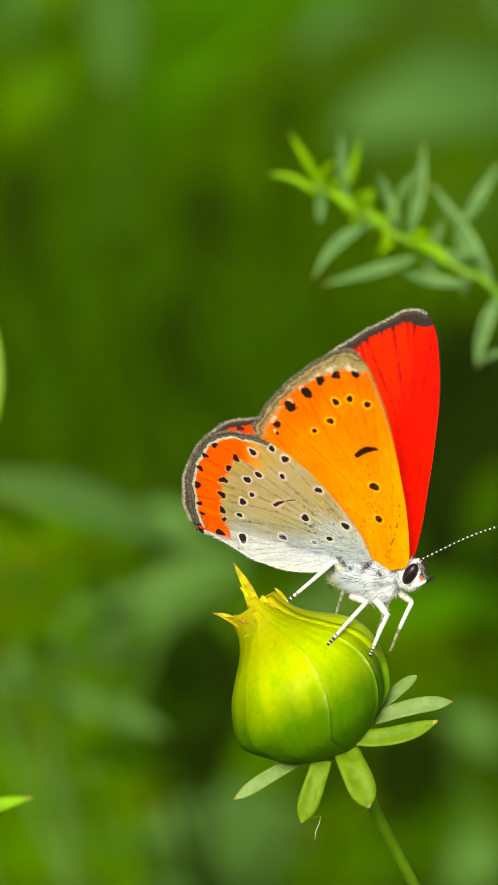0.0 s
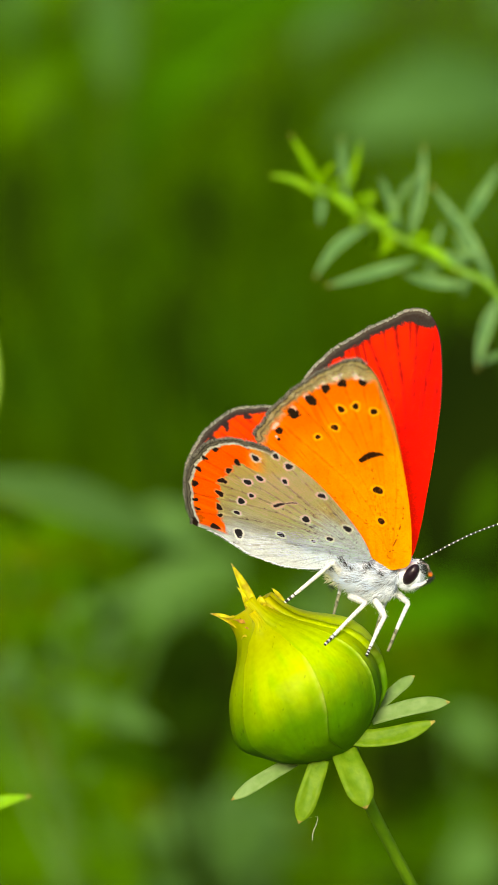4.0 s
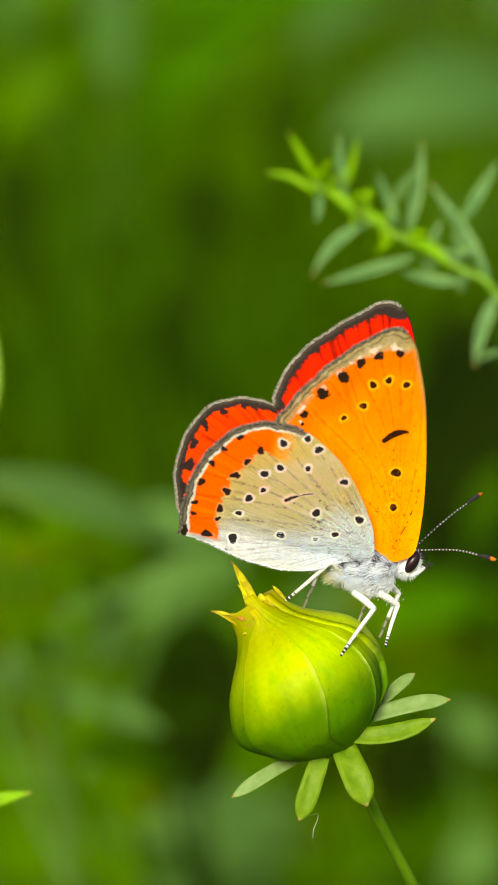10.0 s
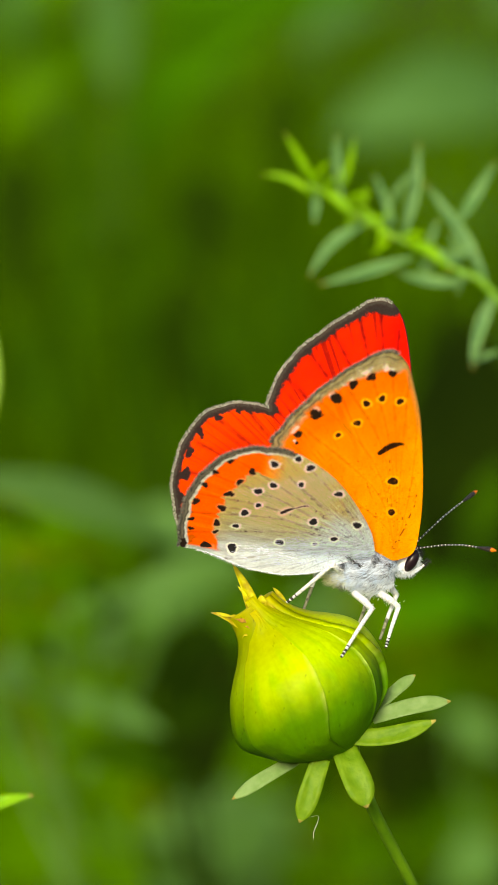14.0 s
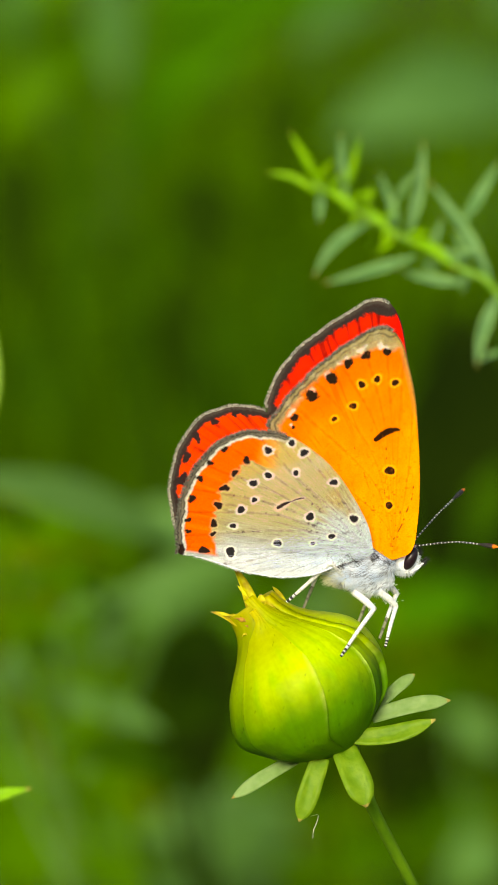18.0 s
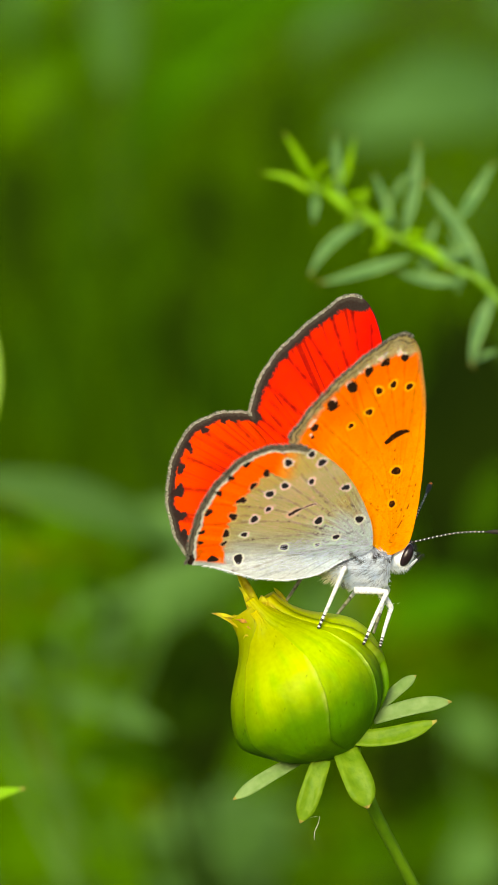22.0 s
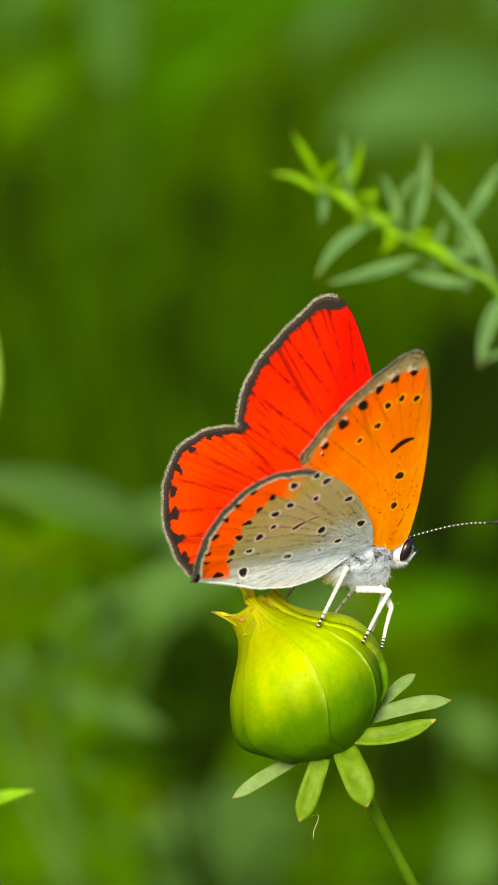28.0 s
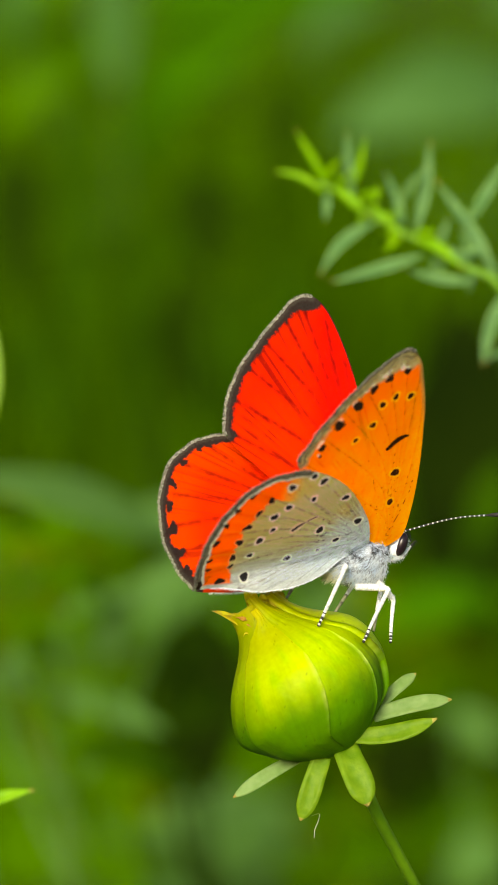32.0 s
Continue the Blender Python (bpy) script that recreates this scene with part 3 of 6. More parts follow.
def sepal(left, right, lift, tip_len, tip_out, seed, reach=1.0, rim=(0.0, 1.0), tone=(1.0, 1.0, 1.0)):
    """One fleshy sepal wrapped over the bud between two edges, each given as (height share, azimuth in degrees), 0 facing the camera; rim: how pale its two edges are."""
    nu, nv = 57, 110
    top, cols, low = [], [], []
    for j in range(nv):
        v = j / (nv - 1)
        w0 = float(np.interp(v, [p[0] for p in left], [p[1] for p in left]))
        w1 = float(np.interp(v, [p[0] for p in right], [p[1] for p in right]))
        for i in range(nu):
            u = 2 * i / (nu - 1) - 1
            hh = v * BUD_LEN * reach
            r = bud_radius(min(v * reach, 1.0)) + lift * float(smoothstep(v, 0.0, 0.2)) + 0.14 * (1 - u * u)
            r += 0.06 * noise.noise(Vector((u * 1.6 + seed, v * 4, 0))) + 0.012 * math.sin(u * 13 + seed)
            r += 0.10 * max(0, abs(u) - 0.92) / 0.08 * rim[0 if u < 0 else 1] * (1 - float(smoothstep(v, 0.55, 0.75)))
            if v > 0.86:
                s = (v - 0.86) / 0.14
                hh += tip_len * s * s
                r += tip_out * s * s
                r = max(r, 0.25)
            w = radians(w0 + (w1 - w0) * (u + 1) / 2)
            r += 0.75 * max(0.0, -math.sin(w)) ** 2 * math.exp(-((v - 0.40) / 0.14) ** 2)      # fuller on one side
            r += 0.025 * noise.noise(Vector((u * 5 + seed * 2, v * 11, 7))) + 0.018 * noise.noise(Vector((u * 17 + seed, v * 34, 3)))
            q = Vector((r * math.sin(w), -r * math.cos(w), hh))
            top.append(tuple(q))
            low.append(tuple(q - Vector((math.sin(w), -math.cos(w), 0)) * (0.26 + max(0.0, lift - 0.3))))
            # green to yellow upwards: partly pigment, partly the light from above put into colour
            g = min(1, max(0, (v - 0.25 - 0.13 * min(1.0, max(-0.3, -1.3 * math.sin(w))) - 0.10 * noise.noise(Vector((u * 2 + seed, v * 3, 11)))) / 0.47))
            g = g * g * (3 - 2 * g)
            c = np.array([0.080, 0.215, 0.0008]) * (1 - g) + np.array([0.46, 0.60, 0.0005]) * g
            # lengthwise ribs, a green middle, pale skin at the rims, fine dark pores
            rib = math.sin(u * 24 + 2.5 * math.sin(2.2 * v + seed) + seed)
            c = c * (1 - 0.035 * max(0, rib) ** 3 - 0.10 * abs(noise.noise(Vector((u * 14 + seed, v * 2.2, 4)))))
            e = max(0, (abs(u) - 0.90) / 0.10) * rim[0 if u < 0 else 1] * min(1, max(0, (v - 0.2) / 0.2)) * (1 - float(smoothstep(v, 0.55, 0.72)))
            e *= max(0.0, 0.18 + 0.5 * noise.noise(Vector((seed, v * 21, 9))))
            c = c * (1 - e) + np.array([0.70, 0.74, 0.22]) * e
            d = max(0, noise.noise(Vector((u * 3.1 + seed * 3, v * 7, 1))) - 0.15)
            c = c * (1 - d * np.array([0.45, 0.15, 0.0]))
            neck = float(smoothstep(v, 0.64, 0.86))
            c = c * (1 - neck) + np.array([0.33, 0.38, 0.002]) * neck
            if v > 0.90:
                s = (v - 0.90) / 0.10
                c = c * (1 - s) + np.array([0.48, 0.42, 0.004]) * s
            sp = noise.noise(Vector((u * 41 + seed * 7, v * 83, 2)))
            if sp > 0.66:
                c = c * 0.55
            # each sepal's own tint, with the shade on tucked-under ones put into the colour
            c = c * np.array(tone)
            if u < -0.95 and rim[0] == 0:          # thin edge darkened: shade of the seam put into the colour
                c = c * 0.7
            cols.append(np.clip(c, 0.002, 0.9))
    n = len(top)
    faces = []
    for j in range(nv - 1):
        for i in range(nu - 1):
            a, b, c, d = j * nu + i, j * nu + i + 1, (j + 1) * nu + i + 1, (j + 1) * nu + i
            faces += [(a, b, c, d), (n + d, n + c, n + b, n + a)]
        for i, f in ((0, 0), (nu - 1, 1)):
            a, d = j * nu + i, (j + 1) * nu + i
            faces.append((d, a, n + a, n + d) if not f else (a, d, n + d, n + a))
    for i in range(nu - 1):
        e = (nv - 1) * nu + i
        faces.append((e, e + 1, n + e + 1, n + e))
        faces.append((i + 1, i, n + i, n + i + 1))
    verts = [tuple(c * MM for c in p) for p in top + low]
    return mesh_from("sepal", verts, faces, [M_BUD], True, None, np.array(cols + cols))


def build_bud():
    ob = thing("flower_bud", BUD_BASE, "closed yellow-green flower bud with spreading outer bracts on a thin stem", "flower bud")
    ob.matrix_basis = BUD_M
    inv = BUD_M.inverted()
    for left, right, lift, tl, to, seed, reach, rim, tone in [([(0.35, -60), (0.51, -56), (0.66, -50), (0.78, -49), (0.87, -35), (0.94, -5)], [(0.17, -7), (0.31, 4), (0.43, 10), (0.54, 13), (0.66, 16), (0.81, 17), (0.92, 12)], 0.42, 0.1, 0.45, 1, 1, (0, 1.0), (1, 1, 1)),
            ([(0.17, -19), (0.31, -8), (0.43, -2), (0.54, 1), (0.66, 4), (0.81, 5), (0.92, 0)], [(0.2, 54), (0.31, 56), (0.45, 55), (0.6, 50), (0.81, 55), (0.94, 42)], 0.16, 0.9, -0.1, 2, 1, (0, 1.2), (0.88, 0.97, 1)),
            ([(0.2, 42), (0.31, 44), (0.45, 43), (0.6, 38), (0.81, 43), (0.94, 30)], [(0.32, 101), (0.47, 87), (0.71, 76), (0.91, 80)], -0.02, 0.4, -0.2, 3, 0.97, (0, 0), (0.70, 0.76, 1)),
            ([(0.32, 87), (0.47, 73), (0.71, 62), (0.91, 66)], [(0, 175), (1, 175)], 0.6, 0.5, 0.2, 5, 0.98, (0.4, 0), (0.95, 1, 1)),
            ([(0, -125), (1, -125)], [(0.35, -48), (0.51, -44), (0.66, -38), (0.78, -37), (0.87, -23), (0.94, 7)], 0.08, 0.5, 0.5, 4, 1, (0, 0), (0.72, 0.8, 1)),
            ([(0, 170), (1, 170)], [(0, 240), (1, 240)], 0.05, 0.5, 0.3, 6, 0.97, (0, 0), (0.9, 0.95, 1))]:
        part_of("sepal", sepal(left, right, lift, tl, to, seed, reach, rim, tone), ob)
    heart = tube([(0, 0, v * BUD_LEN * MM) for v in np.linspace(0.02, 0.97, 40)], [max(0.3, bud_radius(v) - 0.35) * MM for v in np.linspace(0.02, 0.97, 40)], 28, [M_YELLOW_TIP])
    part_of("petals", heart, ob, "folded yellow petals inside the bud")
    # withered tips of the sepals
    for x0, z0, x1, z1, w, y in [(0.84, -12.64, -1.2, -8.48, 0.8, -0.2), (0.28, -12.44, -0.52, -10.44, 0.48, -0.5), (0.44, -12.04, -0.84, -10.08, 0.32, -0.6), (-0.36, -13.12, -2.68, -11.96, 0.52, -1.6), (0.0, -13.64, -0.5, -13.8, 0.14, -2.2), (1.32, -12.96, -2.24, -12.16, 0.24, -1.9), (2.76, -11.92, 1.68, -10.24, 0.44, 0.5), (1.08, -12.84, 0.84, -10.72, 1.2, -0.8), (1.48, -12.84, 1.4, -10.96, 0.96, -1.2), (0.76, -12.64, -0.04, -11.36, 0.64, -1), (1.24, -13.24, -0.44, -12.24, 0.72, -1.8), (1.16, -12.64, -1.64, -12.36, 0.48, -1.4), (2.16, -12.24, 2.04, -11.12, 0.88, 0.2)]:
        b, t = inv @ (at(x0, z0) + Vector((0, y * MM, 0))), inv @ (at(x1, z1) + Vector((0, y * MM, 0)))
        part_of("sepal_tip", blade(b, t, w * MM, [M_YELLOW_TIP, M_BROWN_TIP], (0.0001, 0, 0.0002), inv.to_3x3() @ Vector((0.2, -1, 0.2)), 0.5, 14, 0.25, 0.10, 1, 0.0, 0.5), ob, "withered yellow sepal tip with a brown point")
    # rusty frayed slivers among the tips
    rs = random.Random(41)
    for k in range(9):
        x0, z0 = rs.uniform(-0.4, 1.5), rs.uniform(-13.2, -12.4)
        ln = rs.uniform(0.5, 1.1)
        w = radians(rs.uniform(100, 175))
        b, t = (inv @ (at(x, z) + Vector((0, -2.3 * MM, 0))) for x, z in ((x0, z0), (x0 + ln * math.cos(w), z0 + ln * math.sin(w))))
        part_of("sepal_shred", blade(b, t, rs.uniform(0.12, 0.26) * MM, [M_RUST], (0, 0, 0), inv.to_3x3() @ Vector((0.2, -1, 0.2)), 0.4, 8, 0.3, 0.12), ob, "rusty brown shred of a withered sepal")
    # outer bracts below the bud
    for k, (x0, z0, x1, z1, w, y0, y1, sag) in enumerate([(9.24, -18.72, 11.88, -16.56, 0.88, 1.5, 2.5, 0.1), (8.76, -19.52, 14.32, -18.32, 1.2, 0.5, 0.5, 0.2), (6.52, -20.64, 13.16, -19.52, 1.36, -1, -1.8, -0.6), (6.68, -21.64, 8.32, -25.6, 2.08, -1.2, -2.8, 0), (5.08, -22.24, 3.56, -26.72, 1.52, -1.4, -2, 0), (3.36, -22.44, -1.2, -25.2, 1, 0, -0.6, 0.1), (2.36, -22.04, 0.4, -22.04, 0.8, 2, 3, 0)]):
        b, t = inv @ (at(x0, z0) + Vector((0, y0 * MM, 0))), inv @ (at(x1, z1) + Vector((0, y1 * MM, 0)))
        part_of("outer_bract", blade(b, t, w * MM, [M_BRACT_FRESH if k in (2, 3, 4) else M_BRACT, M_BROWN_TIP], inv.to_3x3() @ Vector((0, -0.0003, sag * MM)), inv.to_3x3() @ Vector((0.1, -1, 0.45)), 0.3, 44, 0.5, 0.13, 1, 0.5, 0.85), ob, "pale green bract")
    stem = [at(7.1, -21.3), at(7.6, -23.2) + Vector((0, 0.002, 0)), at(8.9, -26.2, 4), at(10.3, -28.9, 7), at(11.7, -31.6, 10),
            at(14.6, -38, 18), at(18.5, -50, 32), at(22, -80, 33), at(23, -140, 34), Vector((0.03, 0.034, 0))]
    pts = curve_through([inv @ p for p in stem], 60)
    part_of("stem", tube(pts, [0.0007, 0.00045, 0.00041, 0.0005, 0.001, 0.0012], 12, [M_BUD_STEM]), ob)
    # a wisp of silk hanging from a bract
    silk = [at(3.8, -26.4), at(4.4, -26.5), at(4.9, -26.4), at(4.85, -26.9), at(4.6, -27.5), at(4.55, -28.1)]
    part_of("silk_wisp", tube(curve_through([inv @ p for p in silk], 24), [0.000005, 0.000005, 0.000008, 0.00002, 0.000018, 0.00001], 6, [M_FUR_CREAM]), ob, "hanging wisp of pale silk")
    return ob


flower_bud = build_bud()


# ---- the butterfly ----
FORE_HINGE, HIND_HINGE = (0.0, 1.0, 0.0), (-1.6, 1.0, -0.1)      # mm beside the body's axis, head towards +x
FORE_NEAR = [(2.07, 0.06), (3.04, 0.98), (2.86, 3.3), (2.26, 6.14), (1.35, 9.3), (0.33, 12.41), (-0.71, 14.65), (-1.51, 16.11), (-2.53, 17.0), (-3.45, 17.03), (-4.13, 16.55), (-5.1, 15.68), (-6.02, 14.67), (-6.91, 13.53), (-7.75, 12.24), (-8.54, 10.75), (-9.13, 9.32), (-9.39, 8.4), (-8.92, 7.68), (-7.6, 6.35), (-4.22, 3.46), (-1.06, 1.34), (1.43, 0.1)]
FORE_FAR = [(2.07, 0.06), (2.75, 1.0), (2.6, 3.0), (2.2, 5.2), (1.55, 8.45), (0.65, 12.2), (-0.2, 14.6), (-1.2, 16.6), (-2.3, 17.6), (-3.4, 17.7), (-4.6, 16.8), (-5.95, 15.45), (-7.2, 14.1), (-8.35, 12.5), (-8.95, 11.3), (-9.45, 9.5), (-9.4, 8.3), (-8.92, 7.68), (-7.6, 6.35), (-4.22, 3.46), (-1.06, 1.34), (1.43, 0.1)]
HIND_NEAR = [(1.87, -0.27), (1.05, 2.0), (-0.73, 4.69), (-2.37, 6.52), (-4.31, 7.91), (-5.87, 8.56), (-7.31, 8.67), (-8.67, 8.44), (-9.93, 7.76), (-10.89, 6.67), (-11.6, 5.28), (-12.09, 3.85), (-12.3, 2.04), (-12.25, 0.29), (-11.96, -1.42), (-11.75, -1.98), (-10.1, -2.02), (-8.43, -2.22), (-6.36, -2.36), (-4.3, -2.42), (-2.1, -2.1), (-0.3, -1.35), (1.2, -0.8)]
HIND_FAR = [(1.87, -0.27), (1.05, 2.0), (-0.73, 5.0), (-2.37, 6.9), (-4.3, 8.3), (-6.48, 8.98), (-8.1, 9.1), (-9.6, 8.75), (-10.95, 8.1), (-12.15, 6.7), (-12.95, 4.7), (-13.2, 2.75), (-12.95, 1.1), (-12.45, -0.3), (-11.7, -1.3), (-10.1, -1.75), (-8.43, -2.1), (-6.36, -2.36), (-4.3, -2.42), (-2.1, -2.1), (-0.3, -1.35), (1.2, -0.8)]
# the pattern's own axes against the wing's hinge axes
PATTERN = {"fore": [(-0.6544, 0.9871, 0.1357), (-0.2693, -0.1325, 0.9935)], "hind": [(-0.5552, 1.0011, -0.0166), (-0.1387, 0.014, 0.9955)]}
# spots of the undersides: along, out, radius
FORE_SPOTS = [(-6.94, 10.04, .26), (-5.90, 11.75, .40), (-4.64, 13.13, .38), (-3.60, 14.30, .32), (-2.43, 14.96, .30), (-1.01, 15.29, .26), (-6.95, 9.33, .12)]
FORE_RINGED = [(-4.15, 10.11, .19), (-2.95, 11.15, .25), (-2.50, 12.78, .26), (-1.46, 13.22, .25), (-0.18, 13.03, .25), (0.18, 6.38, .34), (0.43, 3.70, .27)]
HIND_RINGED = [(-4.96, 7.04, .30), (-2.49, 4.96, .29), (-0.57, 2.20, .32), (-3.67, 2.02, .31), (-1.88, 0.59, .23), (-5.56, -0.44, .29), (-8.74, -1.53, .35), (-8.55, 1.94, .30),
               (-8.04, 4.18, .29), (-7.13, 4.93, .27), (-5.25, 5.39, .23), (-7.76, 2.88, .22), (-8.88, 0.57, .22), (-7.45, 6.91, .30), (-5.95, 7.71, .26), (-3.1, -0.15, .16)]
HIND_BAND = [(-10.49, 6.56, .24), (-11.29, 5.36, .24), (-11.79, 4.06, .25), (-12.08, 2.36, .30), (-12.07, 0.59, .22), (-11.93, -0.31, .2), (-8.83, 5.92, .28), (-9.50, 4.83, .26),
             (-9.96, 3.53, .30), (-10.19, 2.11, .30), (-10.26, 0.55, .28), (-10.18, -0.28, .2), (-10.63, -1.68, .34), (-12.27, -1.81, .42)]


def mix(c, d, f):
    return c * (1 - f[:, None]) + np.asarray(d)[None, :] * f[:, None]


def grain2(a, b, sa, sb, seed):
    """Smooth value noise over the wing, -1 to 1."""
    rng = np.random.default_rng(seed)
    g = rng.uniform(-1, 1, (97, 97))
    x, y = (a * sa) % 96, (b * sb) % 96
    i, j = x.astype(int), y.astype(int)
    f, h = x - i, y - j
    f, h = f * f * (3 - 2 * f), h * h * (3 - 2 * h)
    i2, j2 = (i + 1) % 97, (j + 1) % 97
    return (g[i, j] * (1 - f) + g[i2, j] * f) * (1 - h) + (g[i, j2] * (1 - f) + g[i2, j2] * f) * h


def spot_field(a, b, spots, seed, wob=0.09):
    """How far inside the nearest spot each place lies, in spot radii: 0 at its centre, 1 at its rim."""
    best = np.full(len(a), 99.0)
    rad = np.ones(len(a))
    for k, (x, y, r) in enumerate(spots):
        dx, dy = a - x, b - y
        ang = np.arctan2(dy, dx)
        rr = r * (1 + wob * np.sin(2 * ang + k * 1.7) + wob * 0.7 * np.sin(3 * ang + k * 2.9 + seed) + 0.10 * grain2(a, b, 6.0, 6.0, seed))
        q = np.hypot(dx, dy) / rr
        closer = q < best
        best = np.where(closer, q, best)
        rad = np.where(closer, r, rad)
    return best, rad


def dist_to(a, b, line):
    """Distance to a polyline of many points, and the index of its nearest point."""
    best, idx = np.full(len(a), 99.0), np.zeros(len(a), int)
    for i, p in enumerate(line):
        q = np.hypot(a - p[0], b - p[1])
        c = q < best
        best, idx = np.where(c, q, best), np.where(c, i, idx)
    return best, idx


def veins_of(kind):
    """Veins fan out from the base to the margin."""
    if kind == "fore":
        ends = [(1.2, 12.5), (0.2, 15.6), (-1.3, 16.9), (-2.9, 16.4), (-4.6, 15.0), (-6.2, 13.4), (-7.6, 11.4), (-8.6, 9.4)]
        knots = [(1.5, 6.0), (0.5, 9.0), (0.0, 9.4), (-0.4, 9.2), (-0.8, 8.8), (-1.2, 7.6), (-1.0, 5.6), (-0.4, 3.0)]
        root = (1.2, 0.2)
    else:
        ends = [(-6.0, 8.0), (-8.6, 8.2), (-10.7, 7.2), (-12.0, 5.3), (-12.7, 3.2), (-12.8, 1.2), (-12.7, -0.8), (-9.6, -2.6)]
        knots = [(-1.6, 3.6), (-4.2, 4.2), (-5.2, 4.0), (-5.8, 3.4), (-6.0, 2.6), (-5.6, 1.8), (-4.0, 0.8), (-3.0, -0.6)]
        root = (0.8, 0.0)
    return [curve_through([root, k, e], 170) for k, e in zip(knots, ends)]


def vein_distance(a, b, veins):
    d = np.full(len(a), 99.0)
    for v in veins:
        d = np.minimum(d, dist_to(a, b, v)[0])
    return d


def rays_field(a, b, d, width, wob_seed):
    return np.exp(-(d / width) ** 2) * (0.65 + 0.35 * grain2(a, b, 3.1, 3.1, wob_seed))


def near_stroke(a, b, points, widths):
    """How far inside a tapering curved stroke each place lies: below 1 inside."""
    line = curve_through(points, 40)
    d, k = dist_to(a, b, line)
    return d / np.interp(k / 39, np.linspace(0, 1, len(widths)), widths)


def fore_under(a, b, m, lead, veins):
    c = np.tile(np.array([0.86, 0.235, 0.002]), (len(a), 1))
    c = mix(c, (0.87, 0.36, 0.003), smoothstep(b, 11.5, 3.0))
    c = mix(c, (0.87, 0.42, 0.003), smoothstep(lead, 1.9, 0.3) * 0.65 * smoothstep(b, 14.0, 9.0))
    c = mix(c, (0.86, 0.155, 0.001), smoothstep(m, 3.7, 1.8) * 0.8)
    c = c * (1 + np.array([0.02, 0.18, 0.0])[None, :] * (0.6 * grain2(a, b, 0.7, 0.45, 71) + 0.4 * grain2(a, b, 2.6, 1.4, 73))[:, None])
    c = mix(c, (0.88, 0.42, 0.004), 0.35 * np.clip(rays_field(a, b, veins, 0.30, 6), 0, 1) * smoothstep(b, 13.0, 5.0))
    c = mix(c, (0.40, 0.15, 0.003), 0.5 * rays_field(a, b, veins, 0.05, 3))
    # the greyish buff margin, broadest at the apex
    apex = smoothstep(b, 13.2, 16.4)
    width = 0.58 + 0.75 * apex + 0.20 * grain2(a, b, 1.5, 1.5, 8) + 0.10 * grain2(a, b, 5, 5, 18)
    grey = smoothstep(m, width + 0.28, width - 0.22)
    buff = np.tile(np.array([0.33, 0.27, 0.12]), (len(a), 1))
    buff = mix(buff, (0.47, 0.41, 0.24), smoothstep(grain2(a, b, 2.1, 2.1, 91), -0.2, 0.7))
    buff = mix(buff, (0.30, 0.25, 0.12), smoothstep(grain2(a, b, 7.0, 7.0, 92), 0.2, 0.8) * 0.5)
    buff = mix(buff, (0.36, 0.30, 0.13), apex * 0.6)
    c = c * (1 - grey[:, None]) + buff * grey[:, None]
    c = mix(c, (0.38, 0.27, 0.07), smoothstep(lead, 0.55, 0.05) * smoothstep(b, 9.0, 14.5) * 0.8)
    c = mix(c, (0.10, 0.075, 0.03), smoothstep(lead, 0.16, 0.02) * smoothstep(b, 7.0, 11.5) * 0.8)
    ms = m - 0.11 * np.exp(-(veins / 0.30) ** 2) + 0.05 * grain2(a, b, 3.0, 3.0, 93)
    worn = 0.45 + 0.55 * smoothstep(grain2(a, b, 1.9, 1.9, 94), -0.7, 0.5)
    c = mix(c, (0.07, 0.055, 0.035), smoothstep(np.abs(ms - 0.30), 0.09, 0.03) * 0.75 * worn)
    c = mix(c, (0.045, 0.04, 0.03), smoothstep(m + 0.05 * grain2(a, b, 9, 9, 2), 0.13, 0.04) * 0.85)
    q, r = spot_field(a, b, FORE_RINGED, 2)
    c = mix(c, (0.9, 0.50, 0.02), smoothstep(q * r - r, 0.26, 0.05) * 0.75)
    c = mix(c, (0.030, 0.010, 0.003), smoothstep(q, 1.10, 0.88))
    q, r = spot_field(a, b, [(x - 0.40 * r0 / 0.3, y + 0.46 * r0 / 0.3, r0 * 1.05) for x, y, r0 in FORE_SPOTS], 6, 0.30)
    c = mix(c, (0.76, 0.73, 0.64), smoothstep(q + 0.5 * grain2(a, b, 4, 4, 95), 1.35, 0.45) * 0.9 * smoothstep(m, 0.5, 0.8))
    q, r = spot_field(a, b, [(x, y, r0 * 1.12) for x, y, r0 in FORE_SPOTS], 4, 0.10)
    c = mix(c, (0.022, 0.012, 0.006), smoothstep(q + 0.18 * grain2(a, b, 8, 8, 96), 1.10, 0.85))
    c = mix(c, (0.028, 0.010, 0.003), smoothstep(near_stroke(a, b, [(-1.05, 8.70), (-0.66, 9.08), (-0.22, 9.36), (0.22, 9.50), (0.52, 9.50)], (0.17, 0.25, 0.24, 0.17, 0.07)) + 0.12 * grain2(a, b, 6, 6, 1), 1.12, 0.9))
    c = mix(c, (0.50, 0.12, 0.002), smoothstep(grain2(a, b, 6.5, 4.5, 53), 0.55, 0.9) * 0.25)
    for x0, y0, x1, y1 in ((-0.30, 8.3, 0.02, 4.6), (1.0, 1.0, 1.75, 3.3), (1.75, 3.3, 2.0, 5.2), (-2.6, 8.2, -0.6, 3.4)):
        d = near_stroke(a, b, [(x0, y0), ((x0 + x1) / 2 + 0.1, (y0 + y1) / 2), (x1, y1)], (0.08, 0.08))
        c = mix(c, (0.10, 0.045, 0.008), smoothstep(d, 1.0, 0.25) * smoothstep(grain2(a, b, 4.5, 4.5, 51), 0.0, 0.4) * 0.85)
